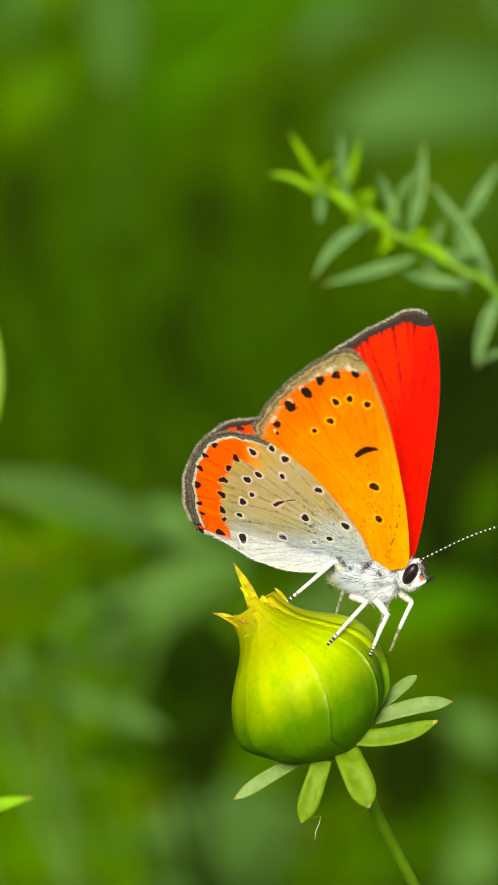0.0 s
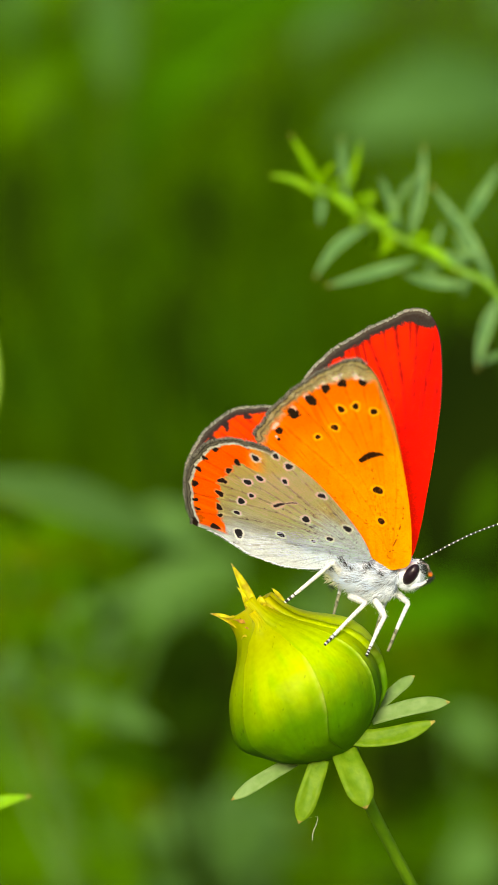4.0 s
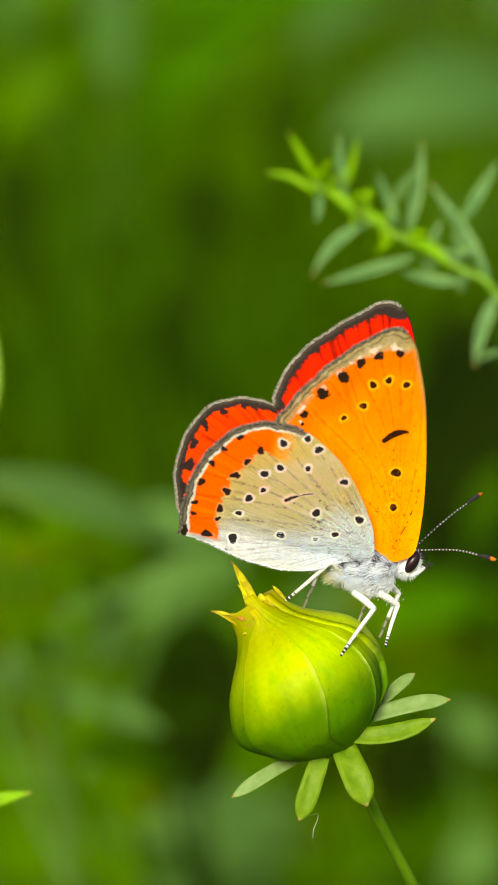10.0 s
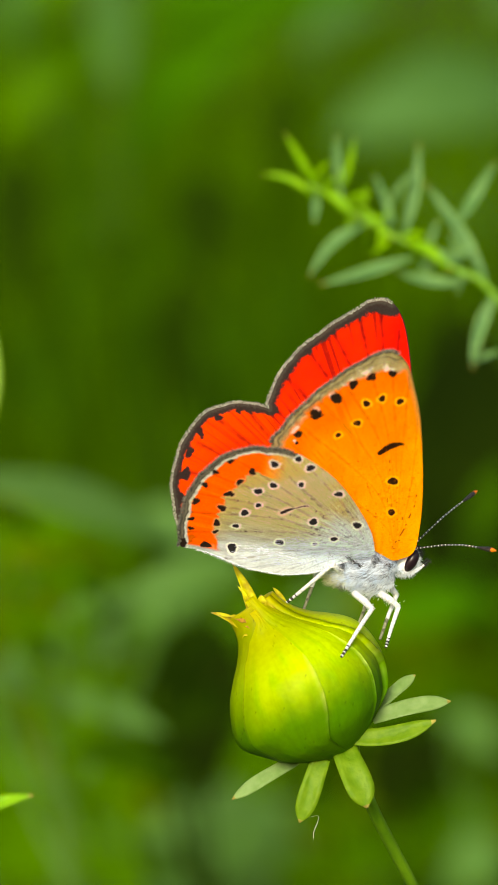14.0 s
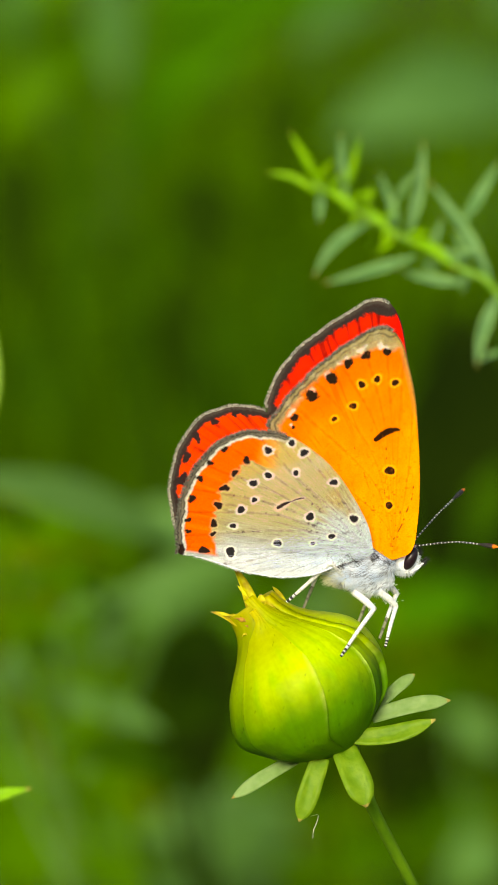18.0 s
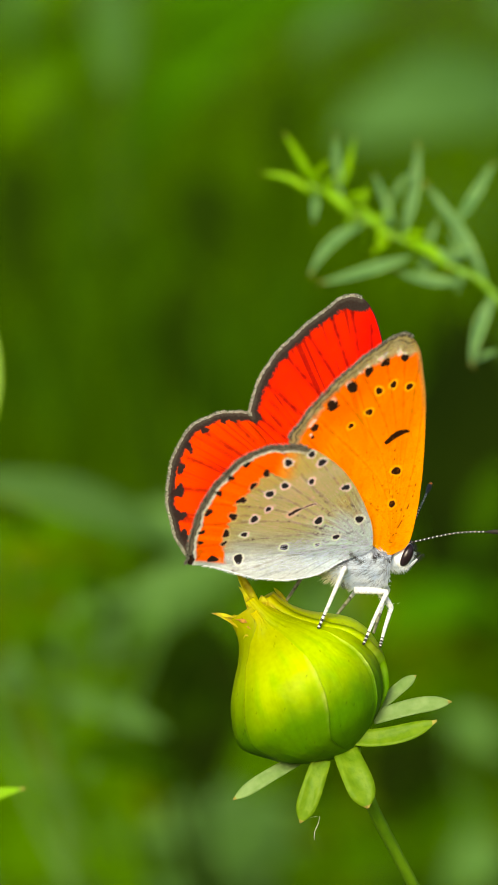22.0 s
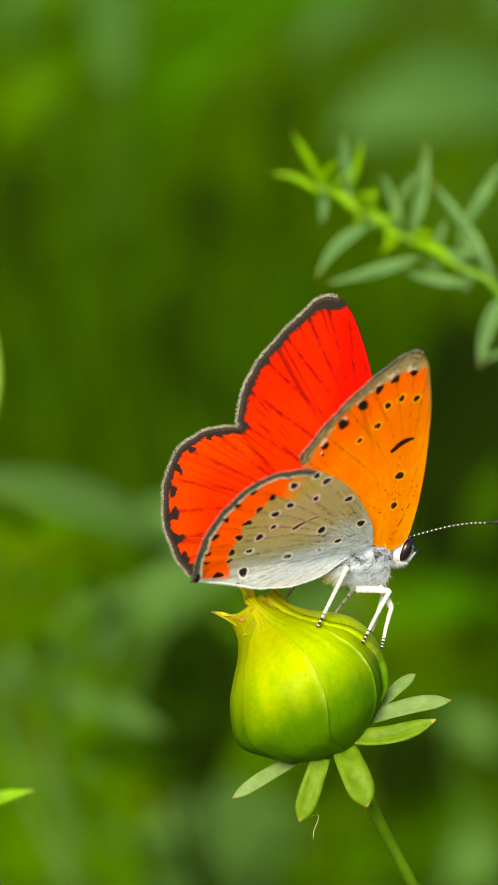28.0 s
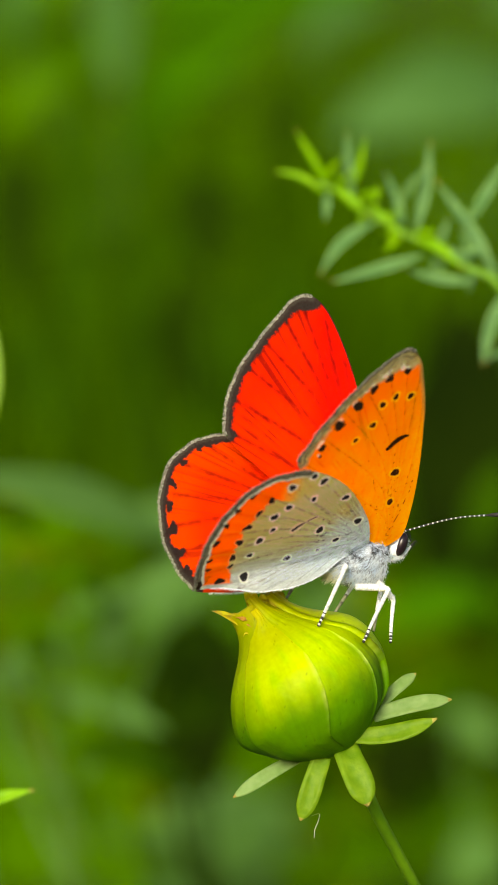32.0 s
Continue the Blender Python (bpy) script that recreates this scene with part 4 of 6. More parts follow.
    speck = smoothstep(grain2(a, b, 5.5, 5.5, 21), 0.45, 0.7) * smoothstep(b, 9.5, 3.5) * np.clip(rays_field(a, b, veins, 0.22, 5), 0, 1)
    c = mix(c, (0.08, 0.04, 0.01), speck * 0.8)
    return c


def hind_under(a, b, m, veins):
    c = np.tile(np.array([0.42, 0.38, 0.195]), (len(a), 1))
    c = mix(c, (0.50, 0.46, 0.27), 0.5 + 0.5 * grain2(a, b, 0.5, 0.9, 31))
    # ochre streaks put some of the light shining through into the scale colour
    c = mix(c, (0.52, 0.345, 0.06), smoothstep(grain2(a * 0.9 + b * 0.42, b * 0.9 - a * 0.42, 0.30, 1.1, 35), -0.2, 0.8) * 0.42 * smoothstep(b, 0.6, 2.4))
    ray, far = np.degrees(np.arctan2(b - 0.2, 1.6 - a)), np.hypot(1.6 - a, b - 0.2)
    white = smoothstep(b - 0.10 * a + 0.35 * grain2(ray + 200, far, 0.30, 0.5, 37), 1.7, -0.7)
    c = mix(c, (0.56, 0.61, 0.63), white)
    blue = smoothstep(np.hypot(a + 0.2, b + 0.4) + 0.8 * grain2(ray + 200, far, 0.25, 0.6, 38), 4.9, 1.4)
    c = mix(c, (0.60, 0.72, 0.82), blue * 0.85)
    c = mix(c, (0.20, 0.15, 0.08), (0.25 + 0.35 * smoothstep(far, 6.0, 9.5)) * rays_field(a, b, veins, 0.055, 3))
    hair = smoothstep(grain2(ray + 200, far, 1.5, 1.1, 41), 0.38, 0.8) * (0.35 + 0.65 * smoothstep(grain2(ray + 200, far, 0.12, 0.5, 43), -0.3, 0.6))
    c = mix(c, (0.13, 0.10, 0.06), hair * 0.38)
    c = mix(c, (0.20, 0.21, 0.22), smoothstep(grain2(ray + 200, far, 1.1, 0.8, 46), 0.1, 0.8) * white * 0.4)
    fine = grain2(ray + 200, far, 2.3, 1.9, 45)
    c = mix(c, (0.16, 0.13, 0.08), smoothstep(fine, 0.35, 0.85) * 0.24)
    c = mix(c, (0.78, 0.77, 0.68), smoothstep(-fine, 0.45, 0.9) * 0.35)
    # broken trails of dark scales beside the veins, thicker towards the base
    trail = smoothstep(grain2(a, b, 6.5, 6.5, 48), 0.25, 0.6) * smoothstep(grain2(a, b, 0.9, 0.9, 49), 0.0, 0.5) * np.exp(-(veins / 0.16) ** 2)
    c = mix(c, (0.06, 0.045, 0.03), trail * 0.8)
    pore = smoothstep(grain2(a, b, 7.5, 7.5, 47), 0.6, 0.8) * smoothstep(far, 9.5, 3.0)
    c = mix(c, (0.06, 0.06, 0.07), pore * 0.5)
    inner = 2.62 + 0.35 * grain2(ray + 200, far, 0.22, 0.2, 6) + 0.15 * grain2(a, b, 4.2, 4.2, 36) - 0.30 * np.exp(-(veins / 0.16) ** 2)
    band = smoothstep(m, 0.40, 0.54) * smoothstep(m, inner + 0.16, inner - 0.16) * smoothstep(b, -2.1, -1.8) * smoothstep(a, -6.4, -8.3)
    c = mix(c, (0.58, 0.43, 0.10), smoothstep(m, 3.7, 2.4) * smoothstep(m, 0.5, 0.8) * smoothstep(b, -1.6, -0.6) * smoothstep(a, -4.6, -7.4) * 0.42)
    c = mix(c, (0.88, 0.135, 0.002), band)
    c = mix(c, (0.88, 0.24, 0.006), band * smoothstep(grain2(ray + 200, far, 0.5, 0.3, 83), 0.1, 0.8) * 0.55)
    c = mix(c, (0.88, 0.36, 0.01), band * smoothstep(a, -8.6, -7.0))
    c = mix(c, (0.42, 0.045, 0.002), band * rays_field(a, b, veins, 0.08, 4) * 0.75)
    c = mix(c, (0.55, 0.05, 0.002), band * hair * 0.35)
    on_edge = smoothstep(a, -4.5, -6.0)
    wm = m + 0.05 * grain2(a, b, 3.2, 3.2, 84) - 0.06 * np.exp(-(veins / 0.25) ** 2)
    c = mix(c, (0.80, 0.81, 0.77), smoothstep(np.abs(wm - 0.38), 0.13, 0.05) * smoothstep(a, -5.5, -8.0) * (0.75 + 0.25 * grain2(a, b, 3, 3, 81)))
    c = mix(c, (0.19, 0.17, 0.13), smoothstep(wm, 0.26, 0.20) * on_edge)
    c = mix(c, (0.04, 0.04, 0.04), smoothstep(np.abs(wm - 0.23), 0.07, 0.03) * on_edge * 0.85)
    c = mix(c, (0.04, 0.036, 0.03), smoothstep(m, 0.15, 0.05) * on_edge * (0.5 + 0.5 * smoothstep(grain2(a, b, 2.4, 2.4, 85), -0.3, 0.3)))
    q, r = spot_field(a, b, HIND_RINGED, 7)
    c = mix(c, (0.86, 0.85, 0.78), smoothstep(q * r - r + 0.05 * grain2(a, b, 7, 7, 33), 0.21, 0.05) * 0.85)
    c = mix(c, (0.022, 0.020, 0.022), smoothstep(q + 0.10 * grain2(a, b, 9, 9, 34), 1.08, 0.85))
    q, r = spot_field(a, b, HIND_BAND, 5, 0.2)
    c = mix(c, (0.80, 0.60, 0.30), smoothstep(q, 1.7, 1.2) * 0.35 * smoothstep(m, 2.0, 2.4))
    c = mix(c, (0.025, 0.014, 0.010), smoothstep(q + 0.14 * grain2(a, b, 8, 8, 86), 1.12, 0.85))
    d = near_stroke(a, b, [(-6.0, 2.46), (-5.6, 2.80), (-5.2, 3.05), (-4.8, 3.30), (-4.35, 3.46)], (0.13, 0.15, 0.03, 0.06, 0.05))
    c = mix(c, (0.80, 0.76, 0.62), smoothstep(d, 3.6, 1.4) * 0.6)
    c = mix(c, (0.035, 0.025, 0.02), smoothstep(d + 0.35 * grain2(a, b, 5, 5, 1), 1.2, 0.8))
    return c


def fore_upper(a, b, m, lead, veins):
    c = np.tile(np.array([0.86, 0.016, 0.001]), (len(a), 1))
    c = mix(c, (0.86, 0.004, 0.001), smoothstep(a - (-2.8 + 0.12 * b), -1.0, 1.2))
    c = mix(c, (0.87, 0.035, 0.001), smoothstep(b, 12.5, 8.0) * smoothstep(a, -1.0, -4.5) * 0.7)
    c = mix(c, (0.30, 0.003, 0.001), 1.0 * rays_field(a, b, veins, 0.19, 3) * smoothstep(m, 11.0, 3.5))
    c = mix(c, (0.10, 0.003, 0.001), 0.55 * rays_field(a, b, veins, 0.07, 3) * smoothstep(m, 6.0, 1.5))
    ray, far = np.degrees(np.arctan2(b + 1.0, 2.5 - a)), np.hypot(2.5 - a, b + 1.0)
    hair = smoothstep(grain2(ray + 200, far, 1.3, 0.16, 61), 0.15, 0.8) * (0.4 + 0.6 * smoothstep(grain2(ray + 200, far, 0.3, 0.9, 65), -0.4, 0.5))
    c = mix(c, (0.20, 0.003, 0.001), hair * 0.75 * smoothstep(m, 9.5, 2.5))
    c = mix(c, (0.88, 0.06, 0.01), smoothstep(grain2(a, b, 4.5, 4.5, 12), 0.6, 0.95) * 0.2)
    edge = 0.52 + 0.08 * grain2(a, b, 2.2, 2.2, 14) + 0.20 * np.exp(-(veins / 0.16) ** 2) + 0.10 * grain2(a, b, 9, 9, 16) + 0.08 * grain2(a, b, 17, 17, 17)
    edge = edge + 0.45 * smoothstep(b, 15.4, 17.3) * smoothstep(a, -3.2, -1.2)
    c = mix(c, (0.16, 0.006, 0.002), smoothstep(m, edge + 0.35, edge) * 0.5)
    c = mix(c, (0.030, 0.024, 0.020), smoothstep(m, edge + 0.06, edge - 0.06))
    c = mix(c, (0.028, 0.018, 0.016), smoothstep(lead, 0.13, 0.06) * smoothstep(b, 6, 12))
    c = mix(c, (0.075, 0.065, 0.05), smoothstep(m + 0.06 * grain2(a, b, 9, 9, 27), 0.30, 0.12) * 0.7)
    return c


def hind_upper(a, b, m, veins):
    c = np.tile(np.array([0.86, 0.026, 0.001]), (len(a), 1))
    c = mix(c, (0.87, 0.065, 0.002), smoothstep(m, 3.5, 1.5) * 0.7)
    c = mix(c, (0.24, 0.004, 0.001), 0.85 * rays_field(a, b, veins, 0.17, 3))
    ray, far = np.degrees(np.arctan2(b + 0.5, 2.0 - a)), np.hypot(2.0 - a, b + 0.5)
    hair = smoothstep(grain2(ray + 200, far, 1.7, 0.16, 63), 0.2, 0.8)
    c = mix(c, (0.24, 0.004, 0.001), hair * 0.55)
    c = mix(c, (0.14, 0.012, 0.004), smoothstep(b, 0.5, -1.6) * 0.8 * smoothstep(a, -11.5, -8.0))
    edge = 0.46 + 0.07 * grain2(a, b, 2.2, 2.2, 15) + 0.20 * np.exp(-(veins / 0.14) ** 2) + 0.07 * grain2(a, b, 9, 9, 16)
    on_edge = smoothstep(a, -5.0, -6.5)
    c = mix(c, (0.030, 0.024, 0.020), smoothstep(m, edge + 0.08, edge - 0.06) * on_edge)
    spots = [(-9.0, 7.9, .22), (-10.5, 7.2, .27), (-11.75, 6.0, .30), (-12.4, 4.6, .33), (-12.62, 2.95, .45), (-12.5, 1.35, .38), (-12.2, 0.0, .32), (-11.6, -1.2, .4)]
    q, r = spot_field(a, b, [(x - 0.2, y + 0.03 * (y - 2.3), r0 * 1.08) for x, y, r0 in spots], 5, 0.25)
    c = mix(c, (0.024, 0.018, 0.016), smoothstep(q + 0.2 * grain2(a, b, 7, 7, 29), 1.15, 0.8))
    c = mix(c, (0.075, 0.065, 0.05), smoothstep(m + 0.06 * grain2(a, b, 9, 9, 27), 0.26, 0.10) * 0.7 * on_edge)
    return c


def build_wing(kind, side, parent):
    """One wing: a thin plate with relief along its veins, its two faces patterned by scales, and a ragged fringe."""
    ctrl = {("fore", -1): FORE_NEAR, ("fore", 1): FORE_FAR, ("hind", -1): HIND_NEAR, ("hind", 1): HIND_FAR}[(kind, side)]
    nv, nu = 620, 230
    loop = curve_through(list(ctrl) + [ctrl[0]], nv + 1)[:-1]
    if kind == "fore":
        lo, hi, core = (7.8 if side < 0 else 8.0) / len(ctrl), (17.2 if side < 0 else 16.3) / len(ctrl), np.array([-2.1, 7.2])
    else:
        lo, hi, core = 4.8 / len(ctrl), (15.0 if side < 0 else 14.0) / len(ctrl), np.array([-4.8, 2.3])
    margin = loop[int(lo * nv):int(hi * nv)]
    lead = loop[int(0.06 * nv):int(lo * nv)]
    # the margin is slightly scalloped and frayed
    k = np.arange(nv)
    on_margin = ((k > lo * nv) & (k < hi * nv)).astype(float)
    rag = on_margin * (0.035 * np.sin(k * 0.145) + 0.055 * np.random.default_rng(3).uniform(-1, 1, nv))
    rag = rag - on_margin * (0.11 if side < 0 else 0.2)      # the fringe makes up the rest
    rim = loop + (loop - core) / np.linalg.norm(loop - core, axis=1)[:, None] * rag[:, None]
    u = (np.arange(nu + 1) / nu) ** 0.8
    grid = core[None, None, :] + u[1:, None, None] * (rim - core)[None, :, :]
    pts = np.vstack([core[None, :], grid.reshape(-1, 2)])
    a, b = pts[:, 0], pts[:, 1]
    step = rim[int(lo * nv):int(hi * nv)][::2]
    m, _ = dist_to(a, b, step)
    ld, _ = dist_to(a, b, lead[::2])
    (ca, caa, cab), (cb, cba, cbb) = PATTERN[kind]
    pa, pb = ca + caa * a + cab * b, cb + cba * a + cbb * b
    veins = vein_distance(pa, pb, veins_of(kind))
    relief = 0.018 * rays_field(pa, pb, veins, 0.16, 2) + 0.012 * grain2(pa, pb, 0.9, 0.9, 4)
    # gentle arch of the whole wing
    r = np.hypot(a - core[0], b - core[1])
    swell = 0.002 * r * r * (1 if kind == "hind" else 0.6)
    if kind == "hind":                           # the inner edge folds out round the abdomen
        fold = np.clip(-0.8 - b, 0, None) * np.clip((a + 11.0) / 4.0, 0, 1)
        swell = swell - 0.8 * fold * fold / (fold + 0.6)
    out = side                                   # the underside faces outwards
    under = np.stack([a, out * (0.02 + relief - swell), b], 1)
    upper = np.stack([a, out * (-0.02 + relief * 0.5 - swell), b], 1)
    if kind == "fore":
        cu, ct = fore_under(pa, pb, m, ld, veins), fore_upper(pa, pb, m, ld, veins)
    else:
        cu, ct = hind_under(pa, pb, m, veins), hind_upper(pa, pb, m, veins)
    n = len(pts)
    i = np.arange(nv)
    j = (i + 1) % nv
    tri = [(0, 1 + p, 1 + q) for p, q in zip(i, j)]
    o = 1 + np.arange(nu - 1)[:, None] * nv
    quads = np.stack([o + i, o + nv + i, o + nv + j, o + j], -1).reshape(-1, 4)
    if side > 0:
        tri = [(x, z, y) for x, y, z in tri]
        quads = quads[:, ::-1]
    e = 1 + (nu - 1) * nv
    rimq = [(e + p, e + q, n + e + q, n + e + p) for p, q in zip(i, j)]
    faces = tri + quads.tolist() + [tuple(n + w for w in t[::-1]) for t in tri] + (quads[:, ::-1] + n).tolist() + rimq
    cols = np.clip(np.vstack([cu, ct]), 0.002, 0.95)
    # light passes where neither face has dark scales
    clear = np.clip(cu.max(1) / 0.3, 0.1, 1)
    veil = cu * np.array((0.60, 1.55, 0.4) if kind == "fore" else (0.34, 1.60, 0.01))
    if kind == "hind":                           # less through the hairy base and inner edge; golden glow painted into the middle
        thin = np.exp(-((pa + 6.2) / 3.6) ** 2 - ((pb - 3.6) / 3.0) ** 2)
        veil = veil * (0.30 + 0.60 * smoothstep(pb, -0.4, 2.0) * smoothstep(np.hypot(pa, pb), 2.5, 5.5) + 0.8 * thin)[:, None]
        veil[:, 0] *= 1 + 0.15 * thin
        rosy = smoothstep(cu[:, 1] / cu[:, 0], 0.36, 0.22)[:, None]
        veil = veil * (1 - rosy) + cu * np.array((0.85, 0.75, 0.01)) * rosy
        veil = np.clip(veil, 0, 0.75)
    lit = np.clip(ct.max(1) / 0.7, 0.15, 1)[:, None]
    sheer = np.vstack([veil * (clear[:, None] * lit), lit * np.array((0.26, 0.03, 0.001))])
    me = mesh_from(kind + "wing", np.vstack([under, upper]) * MM, faces, [M_WING], True, None, cols, sheer)
    ob = part_of(kind + "wing", me, parent, {"fore": "orange underside with black spots, red upper side with black edge",
                                              "hind": "grey-beige spotted underside with orange band, red upper side"}[kind])
    # fringe of fine scales along the outer margin
    rng = np.random.default_rng(8)
    pick = rng.integers(int(lo * nv) + 3, int(hi * nv) - 3, 2400)
    base = rim[pick]
    dirs = base - core
    dirs = dirs / np.linalg.norm(dirs, axis=1)[:, None] + rng.normal(0, 0.3, base.shape)
    rr = np.hypot(base[:, 0] - core[0], base[:, 1] - core[1])
    sw = 0.002 * rr * rr * (1 if kind == "hind" else 0.6)
    roots = np.stack([base[:, 0], -out * sw + rng.uniform(-0.02, 0.02, len(base)), base[:, 1]], 1)
    dd = np.stack([dirs[:, 0], rng.normal(0, 0.25, len(base)), dirs[:, 1]], 1)
    if kind == "hind":
        q = rng.uniform(0, 1, (16000, 2)) * np.array([13.0, 5.2]) + np.array([-11.2, -2.4])
        top = np.interp(q[:, 0], [-9.0, -7.0, -4.0, 2.0], [-1.5, -0.9, 0.6, 0.9])
        dense = np.clip(1.1 - (q[:, 1] + 2.0) / (top + 2.0), 0.05, 1) * np.clip((q[:, 0] + 9.2) / 6, 0, 1)
        q = q[(q[:, 1] < top) & (q[:, 1] > -1.9 + 0.2 * np.clip(q[:, 0] + 4, 0, 9)) & (rng.uniform(0, 1, 16000) < dense)][:1300]
        fo = np.clip(-0.8 - q[:, 1], 0, None) * np.clip((q[:, 0] + 11.0) / 4.0, 0, 1)
        rq = np.hypot(q[:, 0] - core[0], q[:, 1] - core[1])
        yy = out * (0.03 - 0.002 * rq * rq + 0.8 * fo * fo / (fo + 0.6))
        dh = np.stack([np.full(len(q), -1.0), np.full(len(q), out * 0.10), np.full(len(q), -0.22)], 1) + rng.normal(0, 0.12, (len(q), 3))
        roots = np.stack([q[:, 0], yy, q[:, 1]], 1)
        near = q[:, 0] > -4.5 + 2.0 * rng.uniform(-1, 1, len(q))
        dark = near & (rng.uniform(0, 1, len(q)) < 0.16)
        for chosen, mat, seed, words in ((near & ~dark, M_FUR_BLUE, 31, "bluish white hair at the wing base"), (dark, M_FUR_GREY, 32, "dark grey hair at the wing base"), (~near, M_FUR_BLUE, 33, "white hair along the inner edge")):
            part_of("wing_hair", hairs("wing_hair", roots[chosen] * MM, dh[chosen], 0.5 * MM, 0.0085 * MM, mat, seed), ob, words)
        edge = rng.integers(int((hi + 0.035) * nv), int(0.93 * nv), 900)
        e2 = rim[edge]
        fo = np.clip(-0.8 - e2[:, 1], 0, None) * np.clip((e2[:, 0] + 11.0) / 4.0, 0, 1)
        rq = np.hypot(e2[:, 0] - core[0], e2[:, 1] - core[1])
        roots = np.stack([e2[:, 0], out * (0.8 * fo * fo / (fo + 0.6) - 0.002 * rq * rq), e2[:, 1] + 0.04], 1)
        de = np.stack([np.full(len(e2), -1.0), np.full(len(e2), out * 0.1), np.full(len(e2), -0.42)], 1) + rng.normal(0, 0.22, (len(e2), 3))
        part_of("inner_fringe", hairs("inner_fringe", roots * MM, de, 0.30 * MM, 0.009 * MM, M_FUR_WHITE, 34), ob, "white hair fringe of the inner edge")
    base = rim[pick]
    roots = np.stack([base[:, 0], -out * sw + rng.uniform(-0.02, 0.02, len(base)), base[:, 1]], 1)
    part_of("fringe", hairs("fringe", roots * MM, dd, 0.23 * MM, 0.019 * MM, M_FUR_FRINGE if side > 0 else M_FUR_FRINGE_DARK, 4), ob, "pale grey hair fringe")
    return ob


M_FUR_FRINGE_DARK = plain("dark_fringe_hair", (0.010, 0.009, 0.007), (0.26, 0.245, 0.19), 0.8, 6500, 0.1)
M_FUR_FRINGE = plain("fringe_hair", (0.012, 0.011, 0.008), (0.56, 0.54, 0.42), 0.8, 7500, 0.1)


def ellipsoid(centre, axes, mat, tilt=0.0, n=24, rough=0.0):
    """A rounded body with slight unevenness; tilt in degrees about the side axis."""
    verts, faces = [], []
    rot = Euler((0, radians(tilt), 0)).to_matrix()
    for i in range(n + 1):
        th = math.pi * i / n
        for k in range(2 * n):
            ph = math.pi * k / n
            p = Vector((math.cos(th), math.sin(th) * math.cos(ph), math.sin(th) * math.sin(ph)))
            s = 1 + rough * noise.noise(p * 3)
            q = rot @ Vector((p.x * axes[0] * s, p.y * axes[1] * s, p.z * axes[2] * s))
            verts.append(tuple((q + Vector(centre)) * MM))
    for i in range(n):
        for k in range(2 * n):
            k2 = (k + 1) % (2 * n)
            faces.append((i * 2 * n + k, i * 2 * n + k2, (i + 1) * 2 * n + k2, (i + 1) * 2 * n + k))
    return mesh_from("body", verts, faces, [mat])


def coat(count, centre, axes, tilt, flow, length, radius, mat, seed, keep=None):
    """Hairs over a rounded body, swept along flow."""
    rng = np.random.default_rng(seed)
    p = rng.normal(size=(count * 3, 3))
    p /= np.linalg.norm(p, axis=1)[:, None]
    if keep is not None:
        p = p[keep(p)]
    p = p[:count]
    rot = np.array(Euler((0, radians(tilt), 0)).to_matrix())
    ax = np.asarray(axes)
    roots = (p * ax) @ rot.T + np.asarray(centre)
    nrm = (p / ax) @ rot.T
    nrm /= np.linalg.norm(nrm, axis=1)[:, None]
    dirs = nrm * 0.55 + np.asarray(flow) + rng.normal(0, 0.22, p.shape)
    return hairs("coat", roots * MM, dirs, length * MM, radius * MM, mat, seed)


def limb(points, radii, bands_from, n=40):
    """A leg piece along +x of its own space, white, ringed black from bands_from on."""
    bands = []
    for i in range(n):
        v = i / (n - 1)
        bands.append(1 if v > bands_from and int((v - bands_from) / (1 - bands_from) * 9) % 2 == 0 else 0)
    return tube(curve_through(points, n) * MM, [r * MM for r in radii], 10, [M_LEG, M_BLACK], bands)


BODY_SET = pose(0.53 * MM, 0, 0.49 * MM, 0, -7.2)     # how the body sits against the wing hinges


# hips on the body, lengths of thigh and shin, and the side that the knee turns to
LEGS = {
    "near_fore": ((1.27, -0.88, -2.53), 1.77, 3.28, (0.04, 0.49, 0.87)),
    "near_mid": ((-0.40, -0.87, -3.20), 2.37, 4.74, (0.36, 0.36, 0.86)),
    "near_hind": ((-1.60, -0.70, -2.30), 2.0, 4.6, (-0.6, -0.8, 0.9)),
    "far_fore": ((1.50, 0.55, -1.65), 1.9, 3.9, (1.0, 0.6, 0.3)),
    "far_mid": ((0.15, 0.70, -2.35), 2.0, 4.2, (1.0, 0.7, 0.3)),
    "far_hind": ((-1.50, 0.70, -2.20), 2.0, 4.4, (-0.4, 0.8, 0.8)),
}


FEELER = 8.3                    # length of a feeler, mm
SOCKET = {-1: (2.55, -0.33, 1.30), 1: (2.55, 0.33, 1.30)}


